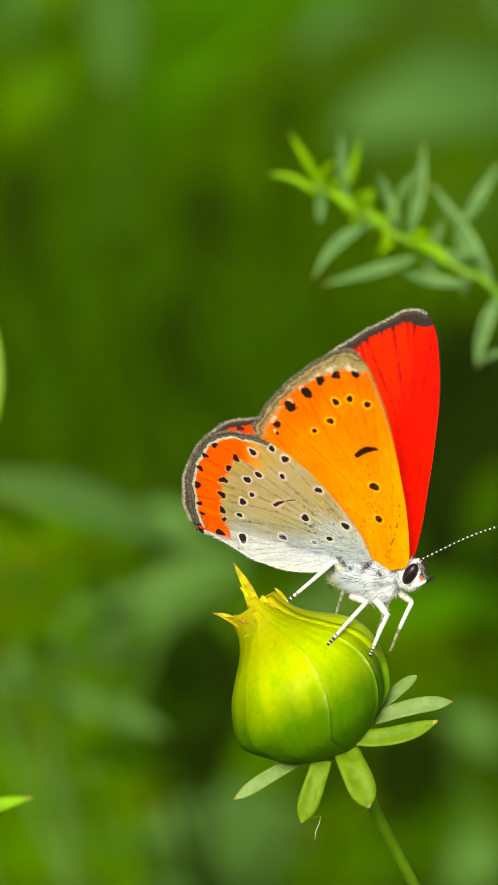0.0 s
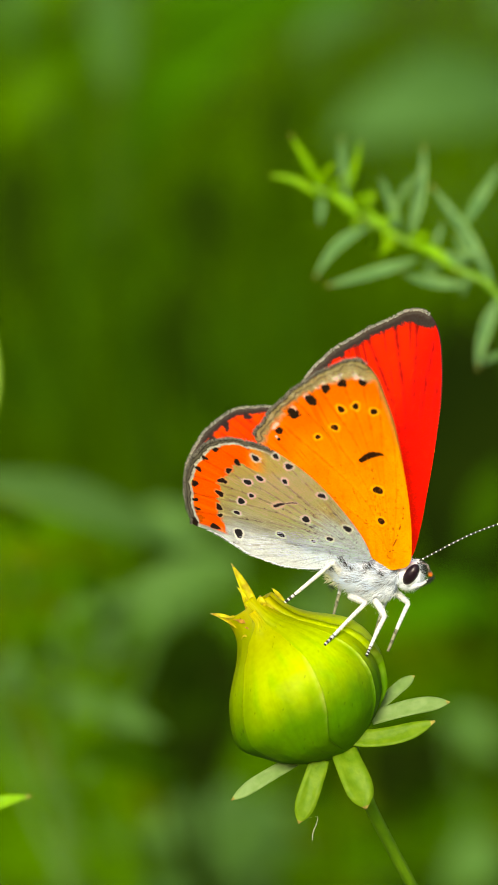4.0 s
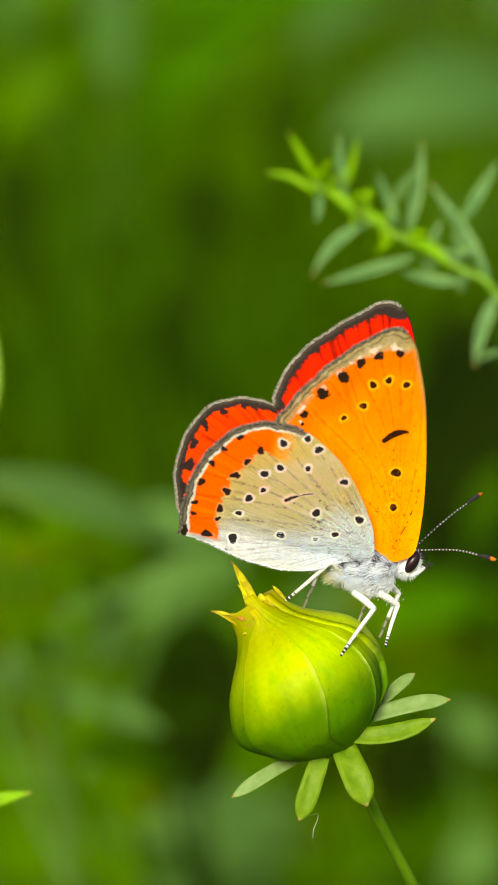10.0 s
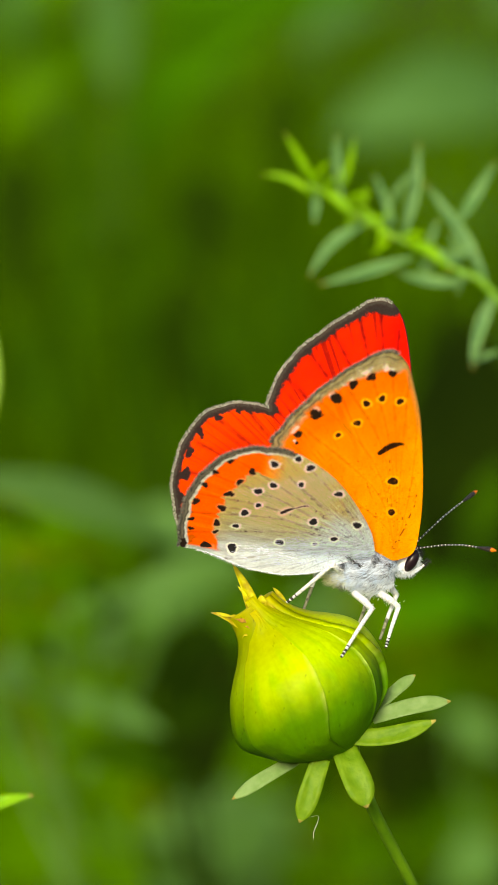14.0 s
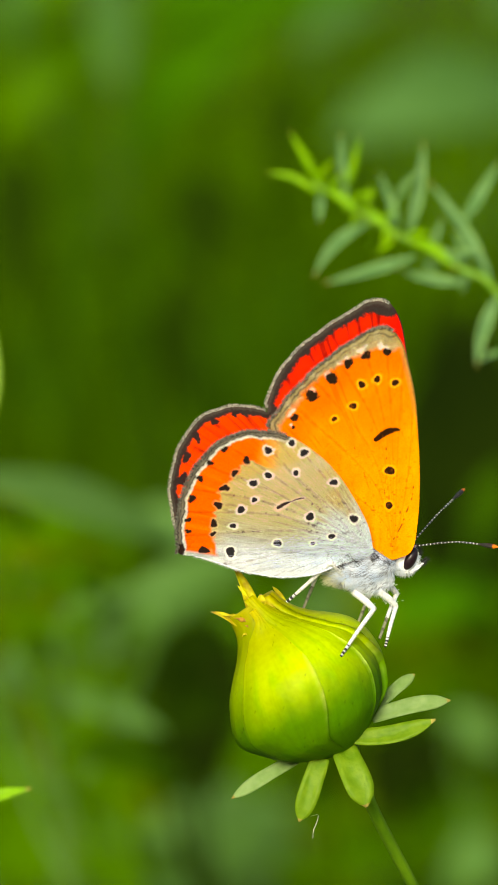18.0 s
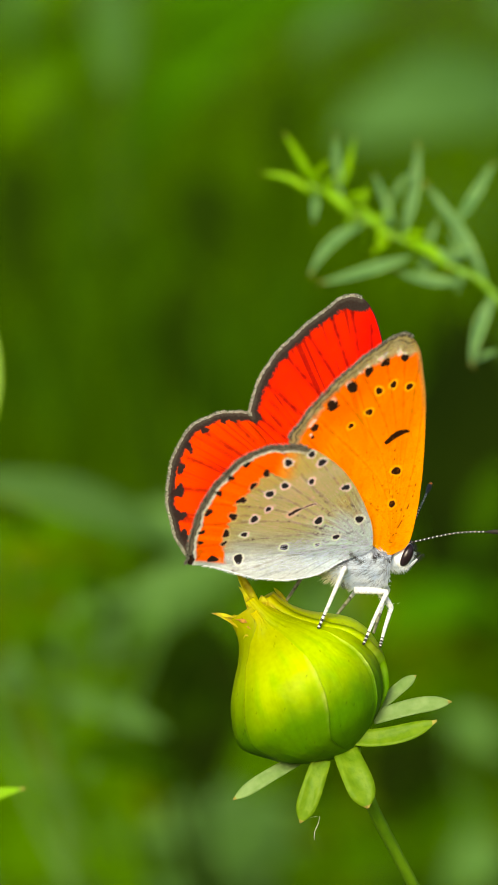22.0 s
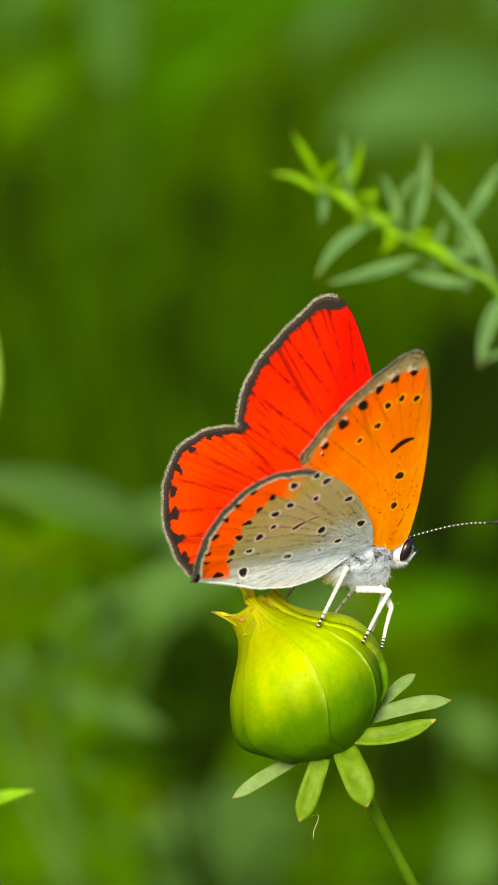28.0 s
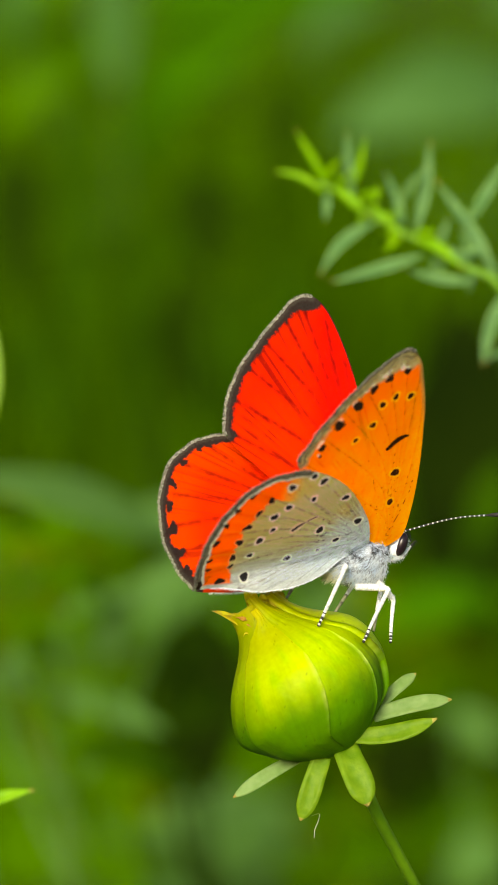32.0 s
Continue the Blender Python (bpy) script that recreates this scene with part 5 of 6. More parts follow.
def build_butterfly():
    root = thing("butterfly", at(9.0, -8.0), "large copper-red butterfly with half-open spotted wings, on a green bud", "butterfly")
    wings = {}
    for kind in ("fore", "hind"):
        for side in (-1, 1):
            wings[kind, side] = build_wing(kind, side, root)
    th = part_of("thorax", ellipsoid((-0.35, 0, -1.05), (2.35, 1.6, 1.75), M_BODY, -24, 24, 0.05), root, "grey-white furry thorax")
    part_of("fur", coat(5200, (-0.35, 0, -1.05), (2.35, 1.6, 1.75), -24, (-0.75, 0, -0.35), 0.62, 0.016, M_FUR_COAT, 3), th, "bluish white fur")
    breast = part_of("breast", ellipsoid((0.55, 0, -1.85), (1.75, 1.1, 1.1), M_BODY, -24, 20, 0.05), root, "white furry breast above the legs")
    part_of("fur", coat(1900, (0.55, 0, -1.85), (1.75, 1.1, 1.1), -24, (-0.55, 0, -0.5), 0.5, 0.016, M_FUR_WHITE, 21), breast, "white fur")
    breast.matrix_basis = BODY_SET
    part_of("dark_fur", coat(520, (-0.35, 0, -1.05), (2.42, 1.67, 1.82), -24, (-0.8, 0, -0.25), 0.55, 0.02, M_FUR_GREY, 5,
                         lambda p: np.sin(p[:, 0] * 7 + 1.0) * np.sin(p[:, 2] * 8 + 0.5) > 0.35), th, "dark grey hair tufts")
    rt = np.random.default_rng(71)
    tufts = np.repeat(np.array([(-1.71, -1.75, -1.03), (-1.14, -1.75, -1.09), (-2.14, -1.75, -0.88), (-0.32, -1.75, -0.55), (-0.12, -1.75, -0.2), (0.85, -1.75, -0.34), (-2.35, -1.75, -1.76), (-1.79, -1.75, -3.13)]), 20, axis=0)
    tufts = np.concatenate([tufts * np.array([1, side, 1]) for side in (1, -1)])
    tufts = tufts + rt.normal(0, 0.13, tufts.shape)
    flow = np.tile([[-0.8, 0.0, 0.5]], (len(tufts), 1)) + rt.normal(0, 0.5, tufts.shape)
    part_of("dark_tuft", hairs("dark_tuft", tufts * MM, flow, 0.36 * MM, 0.018 * MM, M_BLACK, 72), th, "blackish hair tufts at the wing bases")
    part_of("belly_fur", coat(500, (-1.7, 0, -2.35), (1.0, 0.7, 0.75), -24, (-0.6, 0, -0.4), 0.6, 0.024, M_FUR_CREAM, 6), th, "cream belly hair")
    th.matrix_basis = BODY_SET
    ab = part_of("abdomen", tube(curve_through([(-1.6, 0, -1.6), (-4.0, 0, -2.1), (-7.0, 0, -2.5), (-9.5, 0, -2.7)], 24) * MM, [0.9 * MM, 0.85 * MM, 0.7 * MM, 0.25 * MM], 16, [M_BODY]), root, "pale furry abdomen")
    ab.matrix_basis = BODY_SET
    rng = np.random.default_rng(12)
    q = rng.uniform(0, 1, 1500)
    ang = rng.uniform(0, 2 * math.pi, 1500)
    cx, cz, rr = np.interp(q, [0, .3, .65, 1], [-1.6, -4.0, -7.0, -9.5]), np.interp(q, [0, .3, .65, 1], [-1.6, -2.1, -2.5, -2.7]), np.interp(q, [0, .3, .65, 1], [.9, .85, .7, .25])
    roots = np.stack([cx, rr * np.cos(ang), cz + rr * np.sin(ang)], 1)
    dirs = np.stack([np.full(1500, -1.2), np.cos(ang) * 0.4, np.sin(ang) * 0.4 - 0.15], 1) + rng.normal(0, 0.15, (1500, 3))
    part_of("fur", hairs("fur", roots * MM, dirs, 0.8 * MM, 0.022 * MM, M_FUR_WHITE, 13), ab, "white fur")
    head = part_of("head", ellipsoid((2.45, 0, 0.30), (0.85, 0.85, 0.95), M_FUR_WHITE, 0, 20, 0.04), root, "white furry head")
    head.matrix_basis = BODY_SET
    part_of("fur", coat(900, (2.45, 0, 0.22), (0.86, 0.84, 1.0), 0, (0.3, 0, -0.55), 0.42, 0.018, M_FUR_WHITE, 7,
                        lambda p: (np.abs(p[:, 1]) < 0.62) | (p[:, 2] < -0.55)), head, "white face hair")
    part_of("brow_hair", coat(150, (2.75, 0, 0.85), (0.55, 0.42, 0.5), 0, (0.7, 0, 0.35), 0.4, 0.014, M_BLACK, 77, lambda p: (p[:, 0] > -0.2) & (p[:, 2] > -0.4)), head, "black hair tuft between the eyes")
    for side in (-1, 1):
        part_of("eye_rim", ellipsoid((2.50, side * 0.50, 0.42), (0.55, 0.44, 0.93), M_WHITE, 3), head, "white eye rim")
        part_of("eye", ellipsoid((2.56, side * 0.60, 0.44), (0.47, 0.50, 0.87), M_EYE, 3, 28), head, "dark brown compound eye")
        pl = curve_through([(3.0, side * 0.22, -0.45), (3.55, side * 0.26, 0.10), (3.95, side * 0.24, 0.85)], 20)
        pal = part_of("palp", tube(pl * MM, [0.2 * MM, 0.17 * MM, 0.08 * MM, 0.03 * MM], 10, [M_WHITE, M_BLACK], [0] * 14 + [1] * 6), head, "upturned hairy palp")
        rp = pl[rng.integers(0, 20, 160)]
        part_of("palp_hair", hairs("palp_hair", rp * MM, np.tile([[0.8, side * 0.3, 0.1]], (160, 1)) + rng.normal(0, 0.5, (160, 3)), 0.34 * MM, 0.011 * MM, M_BLACK, 15), pal, "dark hair")
    # feelers: ringed stalk and club, each built along +x from its socket
    feelers = {}
    for side in (-1, 1):
        pts = curve_through([(0, 0, 0), (FEELER * 0.5, 0, 0.35), (FEELER, 0, 0)], 96)
        rings = [1 if i % 4 == 3 else 0 for i in range(76)]
        radii = [0.062 if r else 0.060 for r in rings]
        st = part_of("antenna", tube(pts[:76] * MM, [r * MM for r in radii], 10, [M_BLACK, M_WHITE], rings), root, "black feeler with white rings")
        part_of("club", tube(pts[74:] * MM, [0.07 * MM, 0.12 * MM, 0.16 * MM, 0.17 * MM, 0.15 * MM, 0.05 * MM], 12, [M_BLACK, M_ORANGE_TIP], [0] * 16 + [1] * 6), st, "black club with orange tip")
        feelers[side] = st
    legs = {}
    for name, (hip, a, b, hint) in LEGS.items():
        far = name.startswith("far")
        leg = part_of("leg", limb([(0, 0, 0), (a * 0.5, 0, 0.05), (a, 0, 0)], [0.25, 0.27, 0.19], 1.0), root, "white scaly leg")
        shin = part_of("shin", tube(curve_through([(0, 0, 0), (b * 0.5, 0, -0.04), (b, 0, 0)], 44) * MM, [r * MM for r in (0.17, 0.16, 0.14, 0.12, 0.10)], 10,
                                    [M_LEG, M_OLIVE if far else M_BLACK], [0] * (24 if far else 33) + ([1] * 20 if far else [1, 0, 0, 1, 1, 0, 1, 1, 0, 1, 1])), leg)
        rngl = np.random.default_rng(len(legs) + 40)
        xs = rngl.uniform(0, a, 150)
        rp = np.stack([xs, rngl.normal(0, .13, 150), rngl.normal(0, .13, 150)], 1)
        part_of("leg_hair", hairs("leg_hair", rp * MM, np.stack([np.full(150, .9), rp[:, 1] * 6, rp[:, 2] * 6], 1), 0.16 * MM, 0.012 * MM, M_FUR_WHITE, 16), leg)
        legs[name] = (leg, shin)
    return root, wings, legs, feelers


butterfly, wings, legs, feelers = build_butterfly()


# ---- what moves ----
BODY_ROWS = [(0, 8.43, -8.26, -11.6, 36.2, 14), (0.5, 8.4, -8.27, -12.1, 35.4, 15.4), (1, 8.43, -8.26, -11.3, 36.2, 15.1), (1.5, 8.45, -8.33, -10.9, 37, 13.8), (2, 8.51, -8.27, -10.1, 36.5, 12.9), (2.5, 8.59, -8.33, -7.1, 37.7, 10.5), (3, 8.53, -8.33, -6.8, 37.5, 10.2), (3.5, 8.55, -8.22, -5.6, 36.8, 14.4), (5.5, 8.55, -8.25, -3.4, 37.6, 16.3), (6, 8.57, -8.18, -4.9, 37.4, 15.6), (6.5, 8.57, -8.23, -1.5, 37.7, 16.1), (7, 8.6, -8.27, -1.7, 37.4, 12.9), (7.5, 8.58, -8.28, 2.7, 37.4, 6), (8, 8.41, -8.18, 12.1, 34.8, 6.4), (8.5, 8.33, -8.2, 13.7, 32.2, 6.7), (9, 8.32, -8.16, 14.3, 31.3, 6.5), (9.5, 8.28, -8.08, 16.2, 30.9, 7.3), (10, 8.3, -8, 17.6, 30.3, 10.9), (10.5, 8.3, -7.94, 18.9, 30.3, 11.9), (11, 8.28, -7.96, 19.2, 29.4, 13.1), (11.5, 8.21, -7.88, 21, 29.1, 13), (12, 8.25, -7.86, 20.7, 28.4, 14.4), (12.5, 8.22, -7.9, 21.2, 28.2, 15.5), (13, 8.27, -7.87, 21.1, 28.2, 15.2), (13.5, 8.24, -7.87, 21.3, 28, 14.9), (14, 8.22, -7.87, 21.9, 27.6, 15), (14.5, 8.22, -7.86, 23.4, 27, 16.2), (16.5, 8.19, -7.86, 22.2, 25.9, 15.1), (17, 8.18, -7.8, 24.4, 26, 15.8), (17.5, 8.17, -7.88, 20.8, 26.6, 11.4), (18, 8.15, -7.88, 19.1, 27.1, 9.6), (18.5, 8.18, -7.82, 20.4, 27.3, 10.5), (19, 8.29, -7.77, 24, 28.5, 9.3), (19.5, 8.17, -7.66, 25.1, 27.8, 6.1), (20, 8.11, -7.64, 25.8, 27.7, 6.9), (20.5, 8.04, -7.6, 27.9, 27.9, 9.4), (21, 8.01, -7.52, 31.2, 27.9, 12.9), (21.5, 8.04, -7.56, 31.9, 27.1, 13.6), (22, 7.9, -7.59, 31, 25.9, 13.1), (22.5, 7.98, -7.63, 32.2, 24.2, 12.8), (23, 7.93, -7.59, 32.9, 23.3, 13.9), (23.5, 7.93, -7.58, 33.4, 23.1, 14.2), (24, 7.88, -7.64, 32.3, 23.1, 13), (24.5, 7.92, -7.64, 33.2, 22.8, 12.8), (25, 7.88, -7.64, 34.4, 21.6, 13.6), (25.5, 7.89, -7.59, 34.3, 21.9, 14.1), (27.5, 7.89, -7.59, 35.3, 20.8, 14.7), (28, 7.94, -7.56, 35.4, 21, 14.7), (28.5, 7.89, -7.55, 38.3, 21.5, 15), (29, 7.74, -7.45, 38.6, 19.5, 14.1), (29.5, 7.57, -7.43, 35, 19.3, 12.2), (30, 7.59, -7.41, 35.6, 18.4, 12.2), (30.5, 7.63, -7.43, 34.9, 16.9, 12.6), (31, 7.66, -7.42, 36.5, 17.6, 13.1), (31.5, 7.6, -7.42, 36.9, 17.4, 13.2), (32, 7.64, -7.42, 37.3, 18, 13.6)]
WING_ROWS = [(0, 18.5, 27.8, -18.7, -23.8, -1.5, -7.9, 1.5, 25.2, -1.7), (0.5, 18.7, 29.1, -18, -23.8, -2.2, -9.4, 2.2, 24.1, -0.57), (1, 21.7, 31.2, -18.9, -22.4, -2.4, -9.8, 1.8, 24.8, -1.73), (1.5, 18.7, 29.8, -19.8, -20.5, -2.7, -7.6, 0.8, 23.2, -1), (2, 20.8, 32.3, -19, -18.8, -2.9, -7.5, 1.2, 23.2, -3.1), (2.5, 17.7, 28.4, -19.8, -17.7, -3.2, -4.8, -0.4, 18.6, -0.9), (3, 16.6, 27.8, -18.9, -21.3, -3.9, -5.3, -0.4, 14.9, 0.4), (3.5, 20.2, 32.5, -18.7, -22.1, -5.8, -9.6, 2.2, 15.1, 0.31), (5.5, 21.9, 35.4, -20.9, -21.4, -6.6, -10.8, 4.7, 18.5, -1.24), (6, 23.8, 37.7, -19.6, -19, -5.8, -13.6, 4.1, 22.3, -3.53), (6.5, 20.1, 34.3, -21.8, -21.7, -5.4, -10.6, 4.2, 17.8, -1.02), (7, 18, 30.1, -21.1, -22.8, -2.7, -7.1, 2.9, 15.7, -0.01), (7.5, 14.4, 25.8, -20.7, -23.5, -0.4, -0.9, 0.9, 6.9, -1.1), (8, 14.5, 25.3, -19, -21.9, 9.8, 1.9, 6.2, -4.9, -4.79), (8.5, 13.3, 22.3, -17.4, -20.7, 10.9, 1.4, 7.2, -5.4, -5.18), (9, 11.4, 20.3, -17, -21.5, 10, 0.4, 7.1, -6.2, -6.37), (9.5, 13.2, 23.5, -17.4, -20.8, 3.9, -1, 7.1, -3.1, -5.06), (10, 14.4, 25.3, -18.1, -19.7, -3, -3.6, 5.3, -0.4, -5.14), (10.5, 14, 25.5, -19.4, -20.1, -2.8, -3.5, 6.1, -0.2, -4.23), (11, 14, 24.2, -19, -22.2, -2.4, -4.2, 6.8, -0.1, -3.72), (11.5, 14.5, 25.5, -19.6, -23.3, -2.3, -3.7, 7.5, 0, -3.41), (12, 16.5, 27.5, -19.6, -23.7, -4.1, -4.8, 7.4, 0, -3.2), (12.5, 18.2, 29.5, -20.1, -25.4, -6.2, -6.2, 7.8, -0.1, -2.68), (13, 20.1, 31.1, -20.2, -24.9, -8.4, -6.9, 7.5, -0.1, -1.46), (13.5, 20.8, 32, -20.3, -23.8, -10.7, -6.1, 7, 0, -2.44), (14, 21.3, 32.7, -20.6, -23.8, -13, -5.2, 6.4, 0, -2.82), (14.5, 21.9, 33.8, -21, -23.7, -15, -5, 6.3, 0, -2.9), (16.5, 22.9, 34.5, -19.8, -25.1, -14.9, -6.5, 7.3, 0.1, -2.1), (17, 22.6, 34.5, -21.1, -25.3, -14.4, -4.7, 7.6, 0.1, -1.3), (17.5, 18, 27.9, -18.8, -23.1, -10.8, -2.2, 6.2, 0, -2.2), (18, 16.1, 24.5, -18.8, -24.3, -9.5, -1.6, 5.6, -0.2, -3), (18.5, 17.2, 26.8, -18.7, -22.8, -9.7, -2.4, 5.1, -0.5, -3.73), (19, 14.3, 24.9, -18.7, -17.9, -8.8, -3.7, 4.9, -1.1, -6.81), (19.5, 8.9, 18.5, -17.4, -19.3, -6.5, -1.4, 4.9, -0.5, -3.49), (20, 8.5, 17.2, -17.1, -22.7, -6.7, -2, 4, -0.3, -2.3), (20.5, 9.1, 18.9, -17.9, -22.1, -8.3, -4.6, 1.2, -0.4, -2.2), (21, 14.8, 26.9, -20.1, -22.1, -10.6, -9.1, -0.7, -0.9, -2.9), (21.5, 16.1, 28, -20.4, -23.1, -10, -10.1, 0, -0.4, -1.8), (22, 13.7, 24.6, -19.5, -24.1, -8.9, -9.1, 0.4, -0.1, -1.2), (22.5, 13.9, 24.2, -19.1, -24.7, -8.7, -9.3, 0.3, 0.1, -1), (23, 15.9, 26.7, -19.1, -25.6, -9, -11.3, -0.1, 0.4, -0.7), (23.5, 16.9, 27.6, -18.8, -24.6, -9.6, -11, -0.9, 0.3, -0.7), (24, 15.4, 26.4, -18.5, -24.6, -8.9, -10.6, -0.8, 0.3, -0.6), (24.5, 16.6, 27.6, -18.7, -25.2, -9.3, -11.3, -0.9, 0.4, -0.6), (25, 18.3, 30, -18.3, -25.9, -9.5, -12, -0.5, 0.9, -0.7), (25.5, 18.1, 29.1, -18.6, -24.6, -10.1, -13.2, -0.8, 0.4, -0.7), (27.5, 17.7, 29, -17.7, -22.7, -11.8, -12.6, -2.2, -0.3, -0.7), (28, 17.9, 29.6, -18.4, -24.6, -11.9, -13.2, -1.9, -0.7, -0.8), (28.5, 18.2, 30.7, -19.4, -23.5, -11.1, -13.6, -1.9, -0.6, -0.8), (29, 16.1, 28.3, -18.4, -21.5, -10.4, -13.2, -2.5, -0.9, -0.9), (29.5, 8.1, 17.8, -18.3, -24, -9.3, -8.3, -1.6, 0.6, -0.7), (30, 8.6, 18.1, -17.7, -26.6, -8.7, -7, -1.2, 2.6, -0.5), (30.5, 16.8, 27.1, -16.4, -26.1, -9.2, -12.7, -1.2, 1.4, -0.7), (31, 19.4, 29.4, -17.3, -25.4, -10.6, -13.3, -2.6, 1.1, -0.8), (31.5, 19.8, 29.3, -17.4, -23.9, -11.6, -12.7, -3.7, 0.7, -0.8), (32, 18.8, 29, -18.3, -24.6, -11.5, -12.9, -3.7, 0.8, -0.8)]


def body_pose(x, z, yaw, pitch, roll):
    return Matrix.Translation(at(x, z)) @ pose(0, 0, 0, 0, 0, yaw) @ pose(0, 0, 0, 0, pitch) @ pose(0, 0, 0, roll)


def wing_pose(body, kind, side, lift, sweep, twist):
    """The wing on its hinge; the hinges stand off the body towards the open side."""
    h = FORE_HINGE if kind == "fore" else HIND_HINGE
    off = body.to_3x3().inverted() @ Vector((0, side * (0.3 if kind == "fore" else 1.15 if side < 0 else 2.5) * MM, 0))
    return Matrix.Translation(off) @ pose(h[0] * MM, side * h[1] * MM, h[2] * MM) @ pose(0, 0, 0, -side * lift) @ pose(0, 0, 0, 0, 0, side * twist) @ pose(0, 0, 0, 0, sweep)


def turn_to(p, q, hint):
    """A pose at p whose x axis points at q."""
    x = (q - p).normalized()
    y = (hint.cross(x)).normalized()
    m = Matrix((x, y, x.cross(y))).transposed().to_4x4()
    m.translation = p
    return m


def leg_poses(name, body, foot):
    """Thigh and shin, with the foot held on its place on the bud."""
    hip, a, b, hint = LEGS[name]
    f = body.inverted() @ foot / MM
    h = BODY_SET @ (Vector(hip) * MM) / MM
    d = f - h
    length = min(max(d.length, abs(a - b) + 0.05), a + b - 0.02)
    x = d.normalized()
    k = Vector(hint)
    k = (k - x * k.dot(x)).normalized()
    c = (a * a + length * length - b * b) / (2 * a * length)
    c = max(-1, min(1, c))
    knee = h + x * (a * c) + k * (a * math.sqrt(max(0, 1 - c * c)))
    thigh = turn_to(h, knee, k)
    shin = turn_to(knee, h + x * length, k)
    thigh.translation, shin.translation = thigh.translation * MM, shin.translation * MM
    return thigh, thigh.inverted() @ shin


# where each foot stands: from a time on, mm across and up, and depth
FEET = {"near_fore": [(0, 8.44, -15.04, -3), (7.8, 8.44, -15.04, -3), (8.1, 9.68, -14.52, -0.8), (18.5, 9.68, -14.52, -0.8), (18.8, 9.64, -14.56, -0.8), (20.5, 9.56, -14.48, -0.8), (21, 9.24, -14.4, -0.9), (25.5, 9.08, -14.56, -1.2), (27.5, 9.4, -14.6, -1.2), (28.5, 9.4, -14.6, -1.2), (29.4, 9.96, -14.28, -0.6), (32, 9.96, -14.28, -0.6)],
        "near_mid": [(0, 5.44, -14.28, -4.6), (7.9, 5.44, -14.28, -4.6), (8.2, 6.52, -15.2, -4.8), (18.5, 6.52, -15.2, -4.8), (18.8, 8.04, -14.24, -2.9), (32, 8.04, -14.24, -2.9)],
        "near_hind": [(0, 2.48, -11.28, -0.7), (21.4, 2.64, -11.44, -0.7), (21.7, 4.84, -13.12, -3.2), (32, 4.84, -13.12, -3.2)],
        "far_fore": [(0, 9.88, -14.72, -0.2), (7.8, 9.88, -14.72, -0.2), (8.1, 9.28, -13.92, 0.2), (18.5, 9.28, -13.92, 0.2), (19, 8.76, -13.44, 0.4), (32, 8.76, -13.44, 0.4)],
        "far_mid": [(0, 8.92, -13.6, 0.5), (7.8, 8.92, -13.6, 0.5), (8.2, 7.72, -12.96, 0.6), (19.1, 7.72, -12.96, 0.6), (19.7, 6.1, -12.24, 0.8), (32, 5.96, -12.24, 0.8)],
        "far_hind": [(0, 5.96, -12.32, 0.8), (7.8, 5.96, -12.32, 0.8), (8.2, 3.8, -12, 0.6), (20.4, 3.8, -12, 0.6), (20.8, 2.6, -11.12, 0.2), (32, 2.6, -11.12, 0.2)]}


# where the feelers' tips point, mm across and up, from time to time
TIPS = {-1: [(0, 12.08, -9.64), (3, 12.76, -9.56), (6, 13.16, -9.24), (7, 13.4, -9.16), (7.5, 15.24, -9.36), (8, 17.48, -8.96), (9, 17.48, -8.84), (11, 17.56, -7.96), (13, 17.56, -7.72), (17, 17.32, -7.36), (19, 18.04, -7.52), (20, 18.16, -6.84), (21, 18.24, -6.32), (23, 18.36, -6.24), (25, 18.56, -5.64), (29, 18.56, -5.64), (29.5, 17.88, -8.64), (30, 18.56, -6.04), (31, 18.56, -5.16), (32, 18.56, -5.16)],
        1: [(0, 19.56, -5.24), (6, 19.56, -4.96), (7, 18.44, -4.72), (7.5, 17.24, -4.24), (8, 17.08, -3.84), (9, 16.76, -3.84), (11, 16.28, -3.52), (13, 16.2, -3.44), (17, 16.04, -3.28), (19, 14.56, -3.36), (20, 14.16, -3.12), (21, 13.24, -3.04), (23, 12.44, -2.56), (25, 11.64, -2.64), (32, 11.48, -2.64)]}


def between(rows, t):
    for (t0, *p), (t1, *q) in zip(rows, rows[1:]):
        if t0 <= t <= t1:
            f = (t - t0) / (t1 - t0)
            return [u * (1 - f) + w * f for u, w in zip(p, q)]
    return rows[-1][1:]


def feeler_pose(side, body, t):
    """The feeler on its socket, its tip brought over the wanted place, on its own side."""
    p = body @ BODY_SET @ (Vector(SOCKET[side]) * MM)
    x, z = between(TIPS[side], t)
    reach = FEELER * MM
    depth = side * 3.0
    for _ in range(4):
        d = at(x, z, depth) - p
        flat = math.hypot(d.x, d.z)
        k = min(1.0, 0.98 * reach / flat)
        tip = p + Vector((d.x * k, side * math.sqrt(reach * reach - (flat * k) ** 2), d.z * k))
        depth = tip.y / MM
    inv = body.inverted()
    return turn_to(inv @ p, inv @ tip, Vector((0, 0, 1)))


def foot_at(name, t):
    rows = FEET[name]
    for (t0, *p), (t1, *q) in zip(rows, rows[1:]):
        if t0 <= t <= t1:
            f = (t - t0) / (t1 - t0)
            x, z, y = (u * (1 - f) + w * f for u, w in zip(p, q))
            return at(x, z, y)
    t0, x, z, y = rows[-1]
    return at(x, z, y)


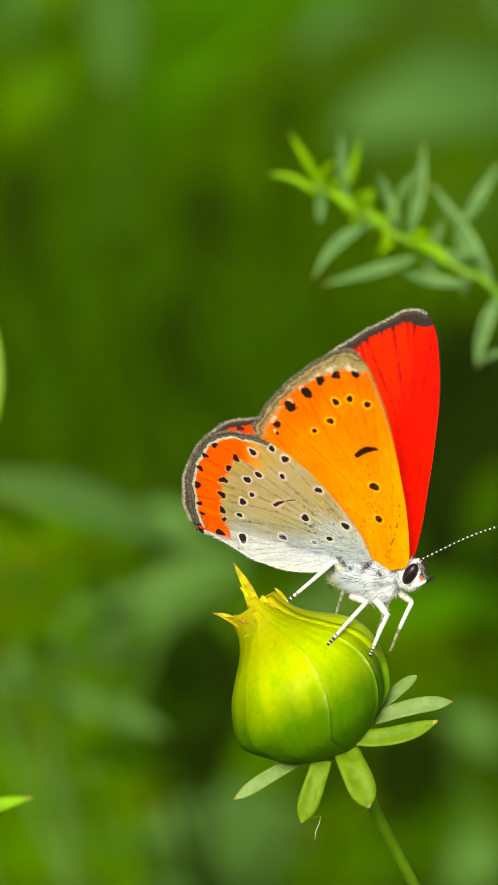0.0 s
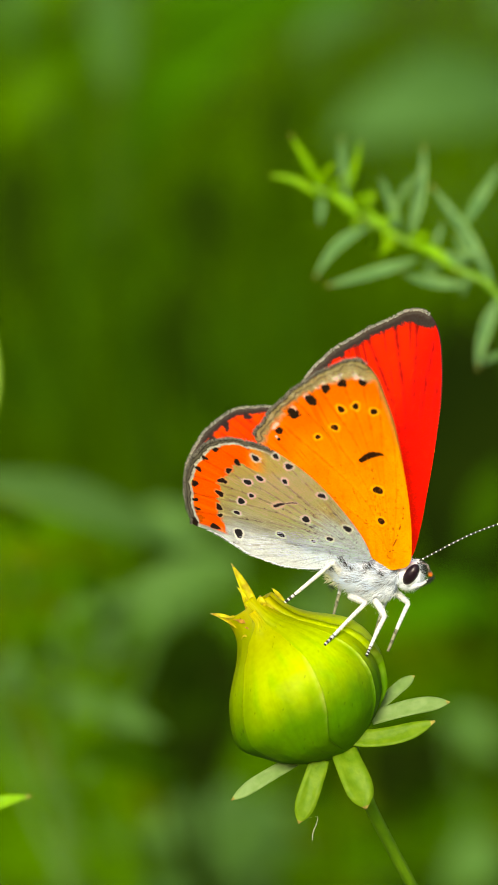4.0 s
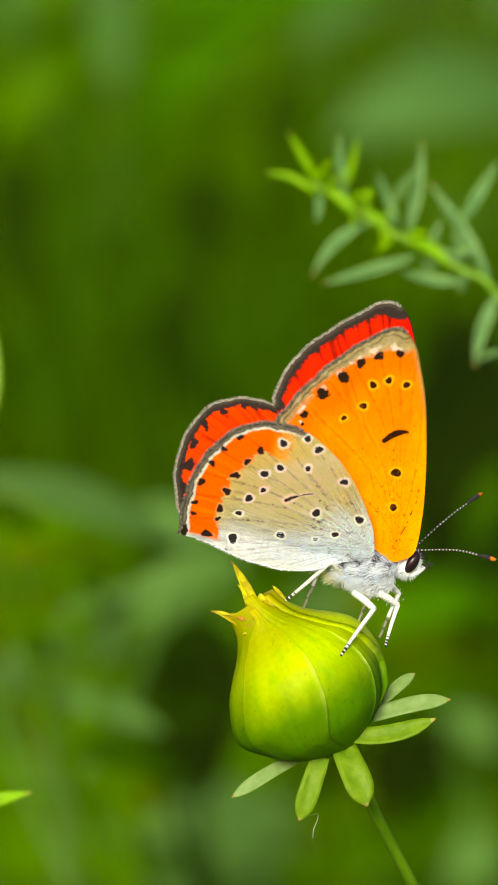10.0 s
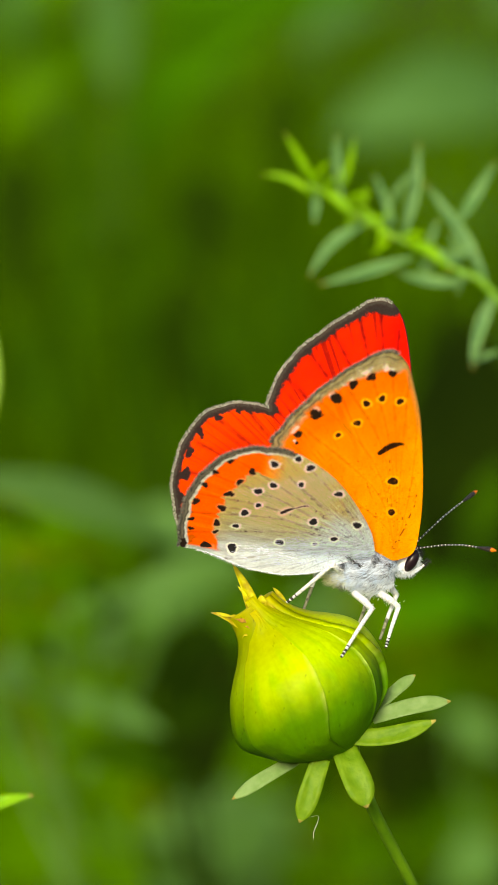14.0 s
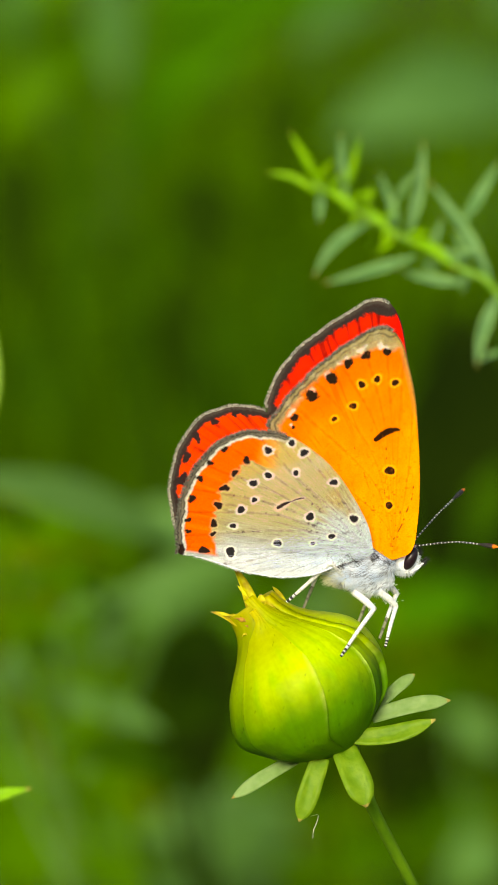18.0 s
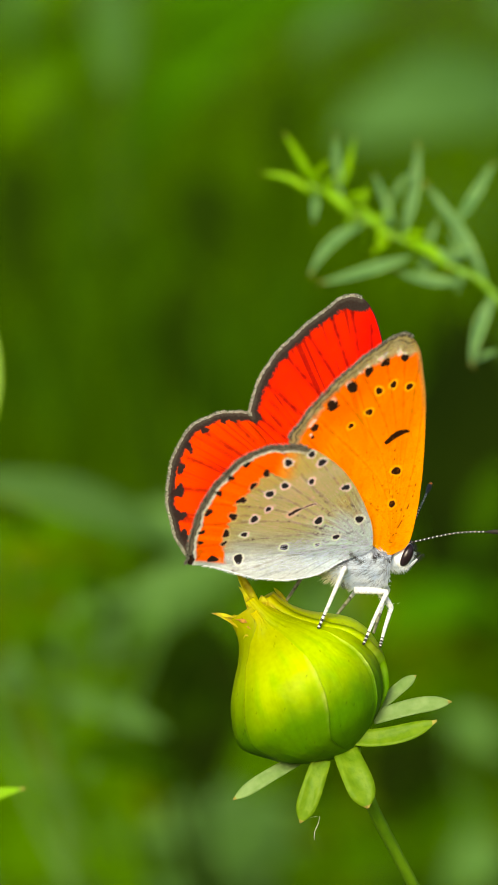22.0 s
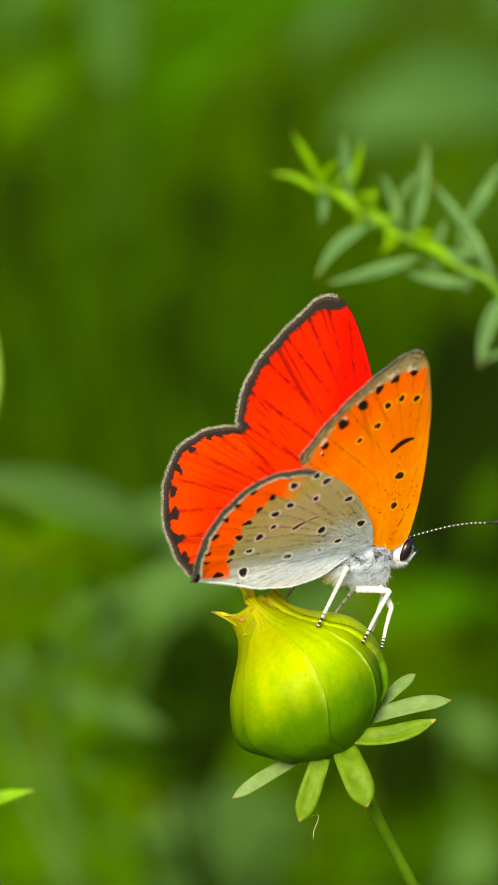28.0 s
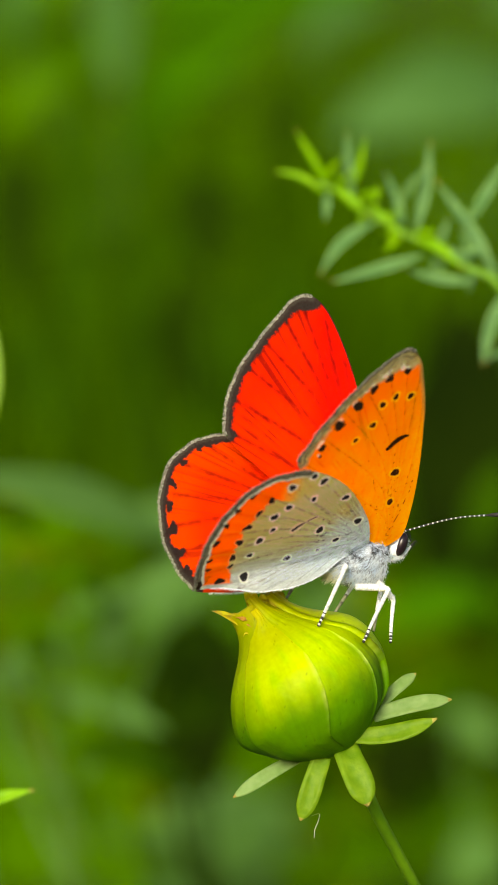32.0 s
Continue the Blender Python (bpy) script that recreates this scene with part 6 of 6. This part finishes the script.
def motions():
    bodies = [(t, body_pose(*p)) for t, *p in BODY_ROWS]
    walk(butterfly, bodies)
    walk(wings["fore", -1], [(t, wing_pose(m, "fore", -1, f, sf, tw)) for (_, m), (t, f, h, sf, sh, df, tw, ds, dh, sd) in zip(bodies, WING_ROWS)])
    walk(wings["hind", -1], [(t, wing_pose(m, "hind", -1, h, sh, tw)) for (_, m), (t, f, h, sf, sh, df, tw, ds, dh, sd) in zip(bodies, WING_ROWS)])
    walk(wings["fore", 1], [(t, wing_pose(m, "fore", 1, f + df, sf + ds, tw)) for (_, m), (t, f, h, sf, sh, df, tw, ds, dh, sd) in zip(bodies, WING_ROWS)])
    walk(wings["hind", 1], [(t, wing_pose(m, "hind", 1, h + df + dh, sh + ds + sd, tw)) for (_, m), (t, f, h, sf, sh, df, tw, ds, dh, sd) in zip(bodies, WING_ROWS)])
    for side, ob in feelers.items():
        walk(ob, [(t, feeler_pose(side, m, t)) for t, m in bodies])
    for name, (leg, shin) in legs.items():
        both = [(t, leg_poses(name, m, foot_at(name, t))) for t, m in bodies]
        walk(leg, [(t, p) for t, (p, q) in both])
        walk(shin, [(t, q) for t, (p, q) in both])
    # the sprig and the grass tips sway a little in the wind
    foot = sprig.matrix_basis.translation.copy()
    walk(sprig, [(t, pose(foot.x, foot.y, foot.z + dz * MM, 0, dx, 0)) for t, dx, dz in [(0, -0.004, 0.06), (0.5, 0.044, -0.07), (1, 0.045, 0.13), (1.5, 0.004, 0.07), (2, 0.028, 0.06), (2.5, 0.036, 0.13), (3, 0.036, -0.13), (3.5, 0.036, -0.07), (5.5, -0.02, -0.1), (6, -0.036, 0.03), (6.5, -0.053, 0.06), (7, -0.012, 0.2), (7.5, -0.028, 0.3), (8, -0.052, 0.23), (8.5, -0.037, -0.07), (9, 0, -0), (9.5, -0.044, 0.1), (10, 0, -0.04), (10.5, 0.024, 0.1), (11, 0.02, -0.04), (11.5, 0.012, -0), (12, -0.02, 0.07), (12.5, -0.005, -0.04), (13, -0.044, -0), (13.5, -0.036, -0), (14, -0.036, 0.03), (14.5, -0.02, -0.27), (16.5, -0.02, 0.03), (17, -0.02, 0.1), (17.5, 0.012, 0.17), (18, 0.016, 0.03), (18.5, 0, 0.03), (19, -0.02, 0.03), (19.5, 0.004, -0), (20, -0.004, -0), (20.5, -0.004, -0), (21, -0.036, 0.03), (21.5, -0.045, -0), (22, -0.052, 0.13), (22.5, -0.02, 0.06), (23, -0.044, -0.03), (23.5, -0.036, 0.2), (24, -0.016, 0.03), (24.5, -0.004, 0.03), (25, 0.032, -0.1), (25.5, -0.024, 0.13), (27.5, 0.053, -0.07), (28, 0.045, -0.03), (28.5, 0.049, -0.14), (29, 0.061, -0.1), (29.5, 0.061, -0.07), (30, 0.061, -0.2), (30.5, 0.086, -0.07), (31, 0.077, 0.03), (31.5, 0.077, -0.04), (32, 0.069, 0.03)]])
    foot2 = low_leaf.matrix_basis.translation.copy()
    walk(low_leaf, [(t, pose(foot2.x, foot2.y, foot2.z + dz * MM, 0, dx, 0)) for t, dx, dz in [(0, -0.005, -0.19), (0.5, 0.029, -0.07), (1, 0.021, -0.06), (1.5, 0.021, -0.25), (2, 0.021, -0), (2.5, -0.005, 0.31), (3, 0.03, -0.13), (3.5, 0.004, -0), (5.5, 0.012, -0.16), (6, 0.004, 0.03), (6.5, -0.013, 0.13), (7, 0.004, 0.13), (7.5, 0.012, 0.16), (8, -0.013, 0.03), (8.5, -0.005, -0.07), (9, 0, -0), (9.5, -0.013, -0.03), (10, 0.008, 0.03), (10.5, 0.017, 0.09), (11, 0.021, 0.22), (11.5, 0.021, 0.12), (12, 0.012, -0), (12.5, 0.029, -0.1), (13, 0.021, -0.06), (13.5, 0.021, -0.06), (14, 0.021, -0.03), (14.5, 0.012, -0.13), (16.5, 0.012, -0.09), (17, 0.012, 0.22), (17.5, -0.013, 0.28), (18, 0, 0.41), (18.5, -0.017, 0.53), (19, -0.03, 0.47), (19.5, -0.039, 0.5), (20, -0.03, 0.44), (20.5, -0.013, 0.25), (21, 0.004, 0.28), (21.5, -0.021, -0), (22, -0.073, 0.5), (22.5, -0.03, 0.38), (23, -0.03, 0.34), (23.5, -0.013, 0.31), (24, -0.009, 0.34), (24.5, -0.005, 0.41), (25, 0.034, 0.47), (25.5, -0.017, 0.44), (27.5, 0.012, 0.19), (28, 0.03, 0.28), (28.5, 0.026, 0.19), (29, 0.03, 0.22), (29.5, 0.03, 0.25), (30, 0.03, 0.19), (30.5, 0.038, 0.13), (31, 0.047, 0.16), (31.5, 0.03, 0.09), (32, 0.021, 0.22)]])


motions()
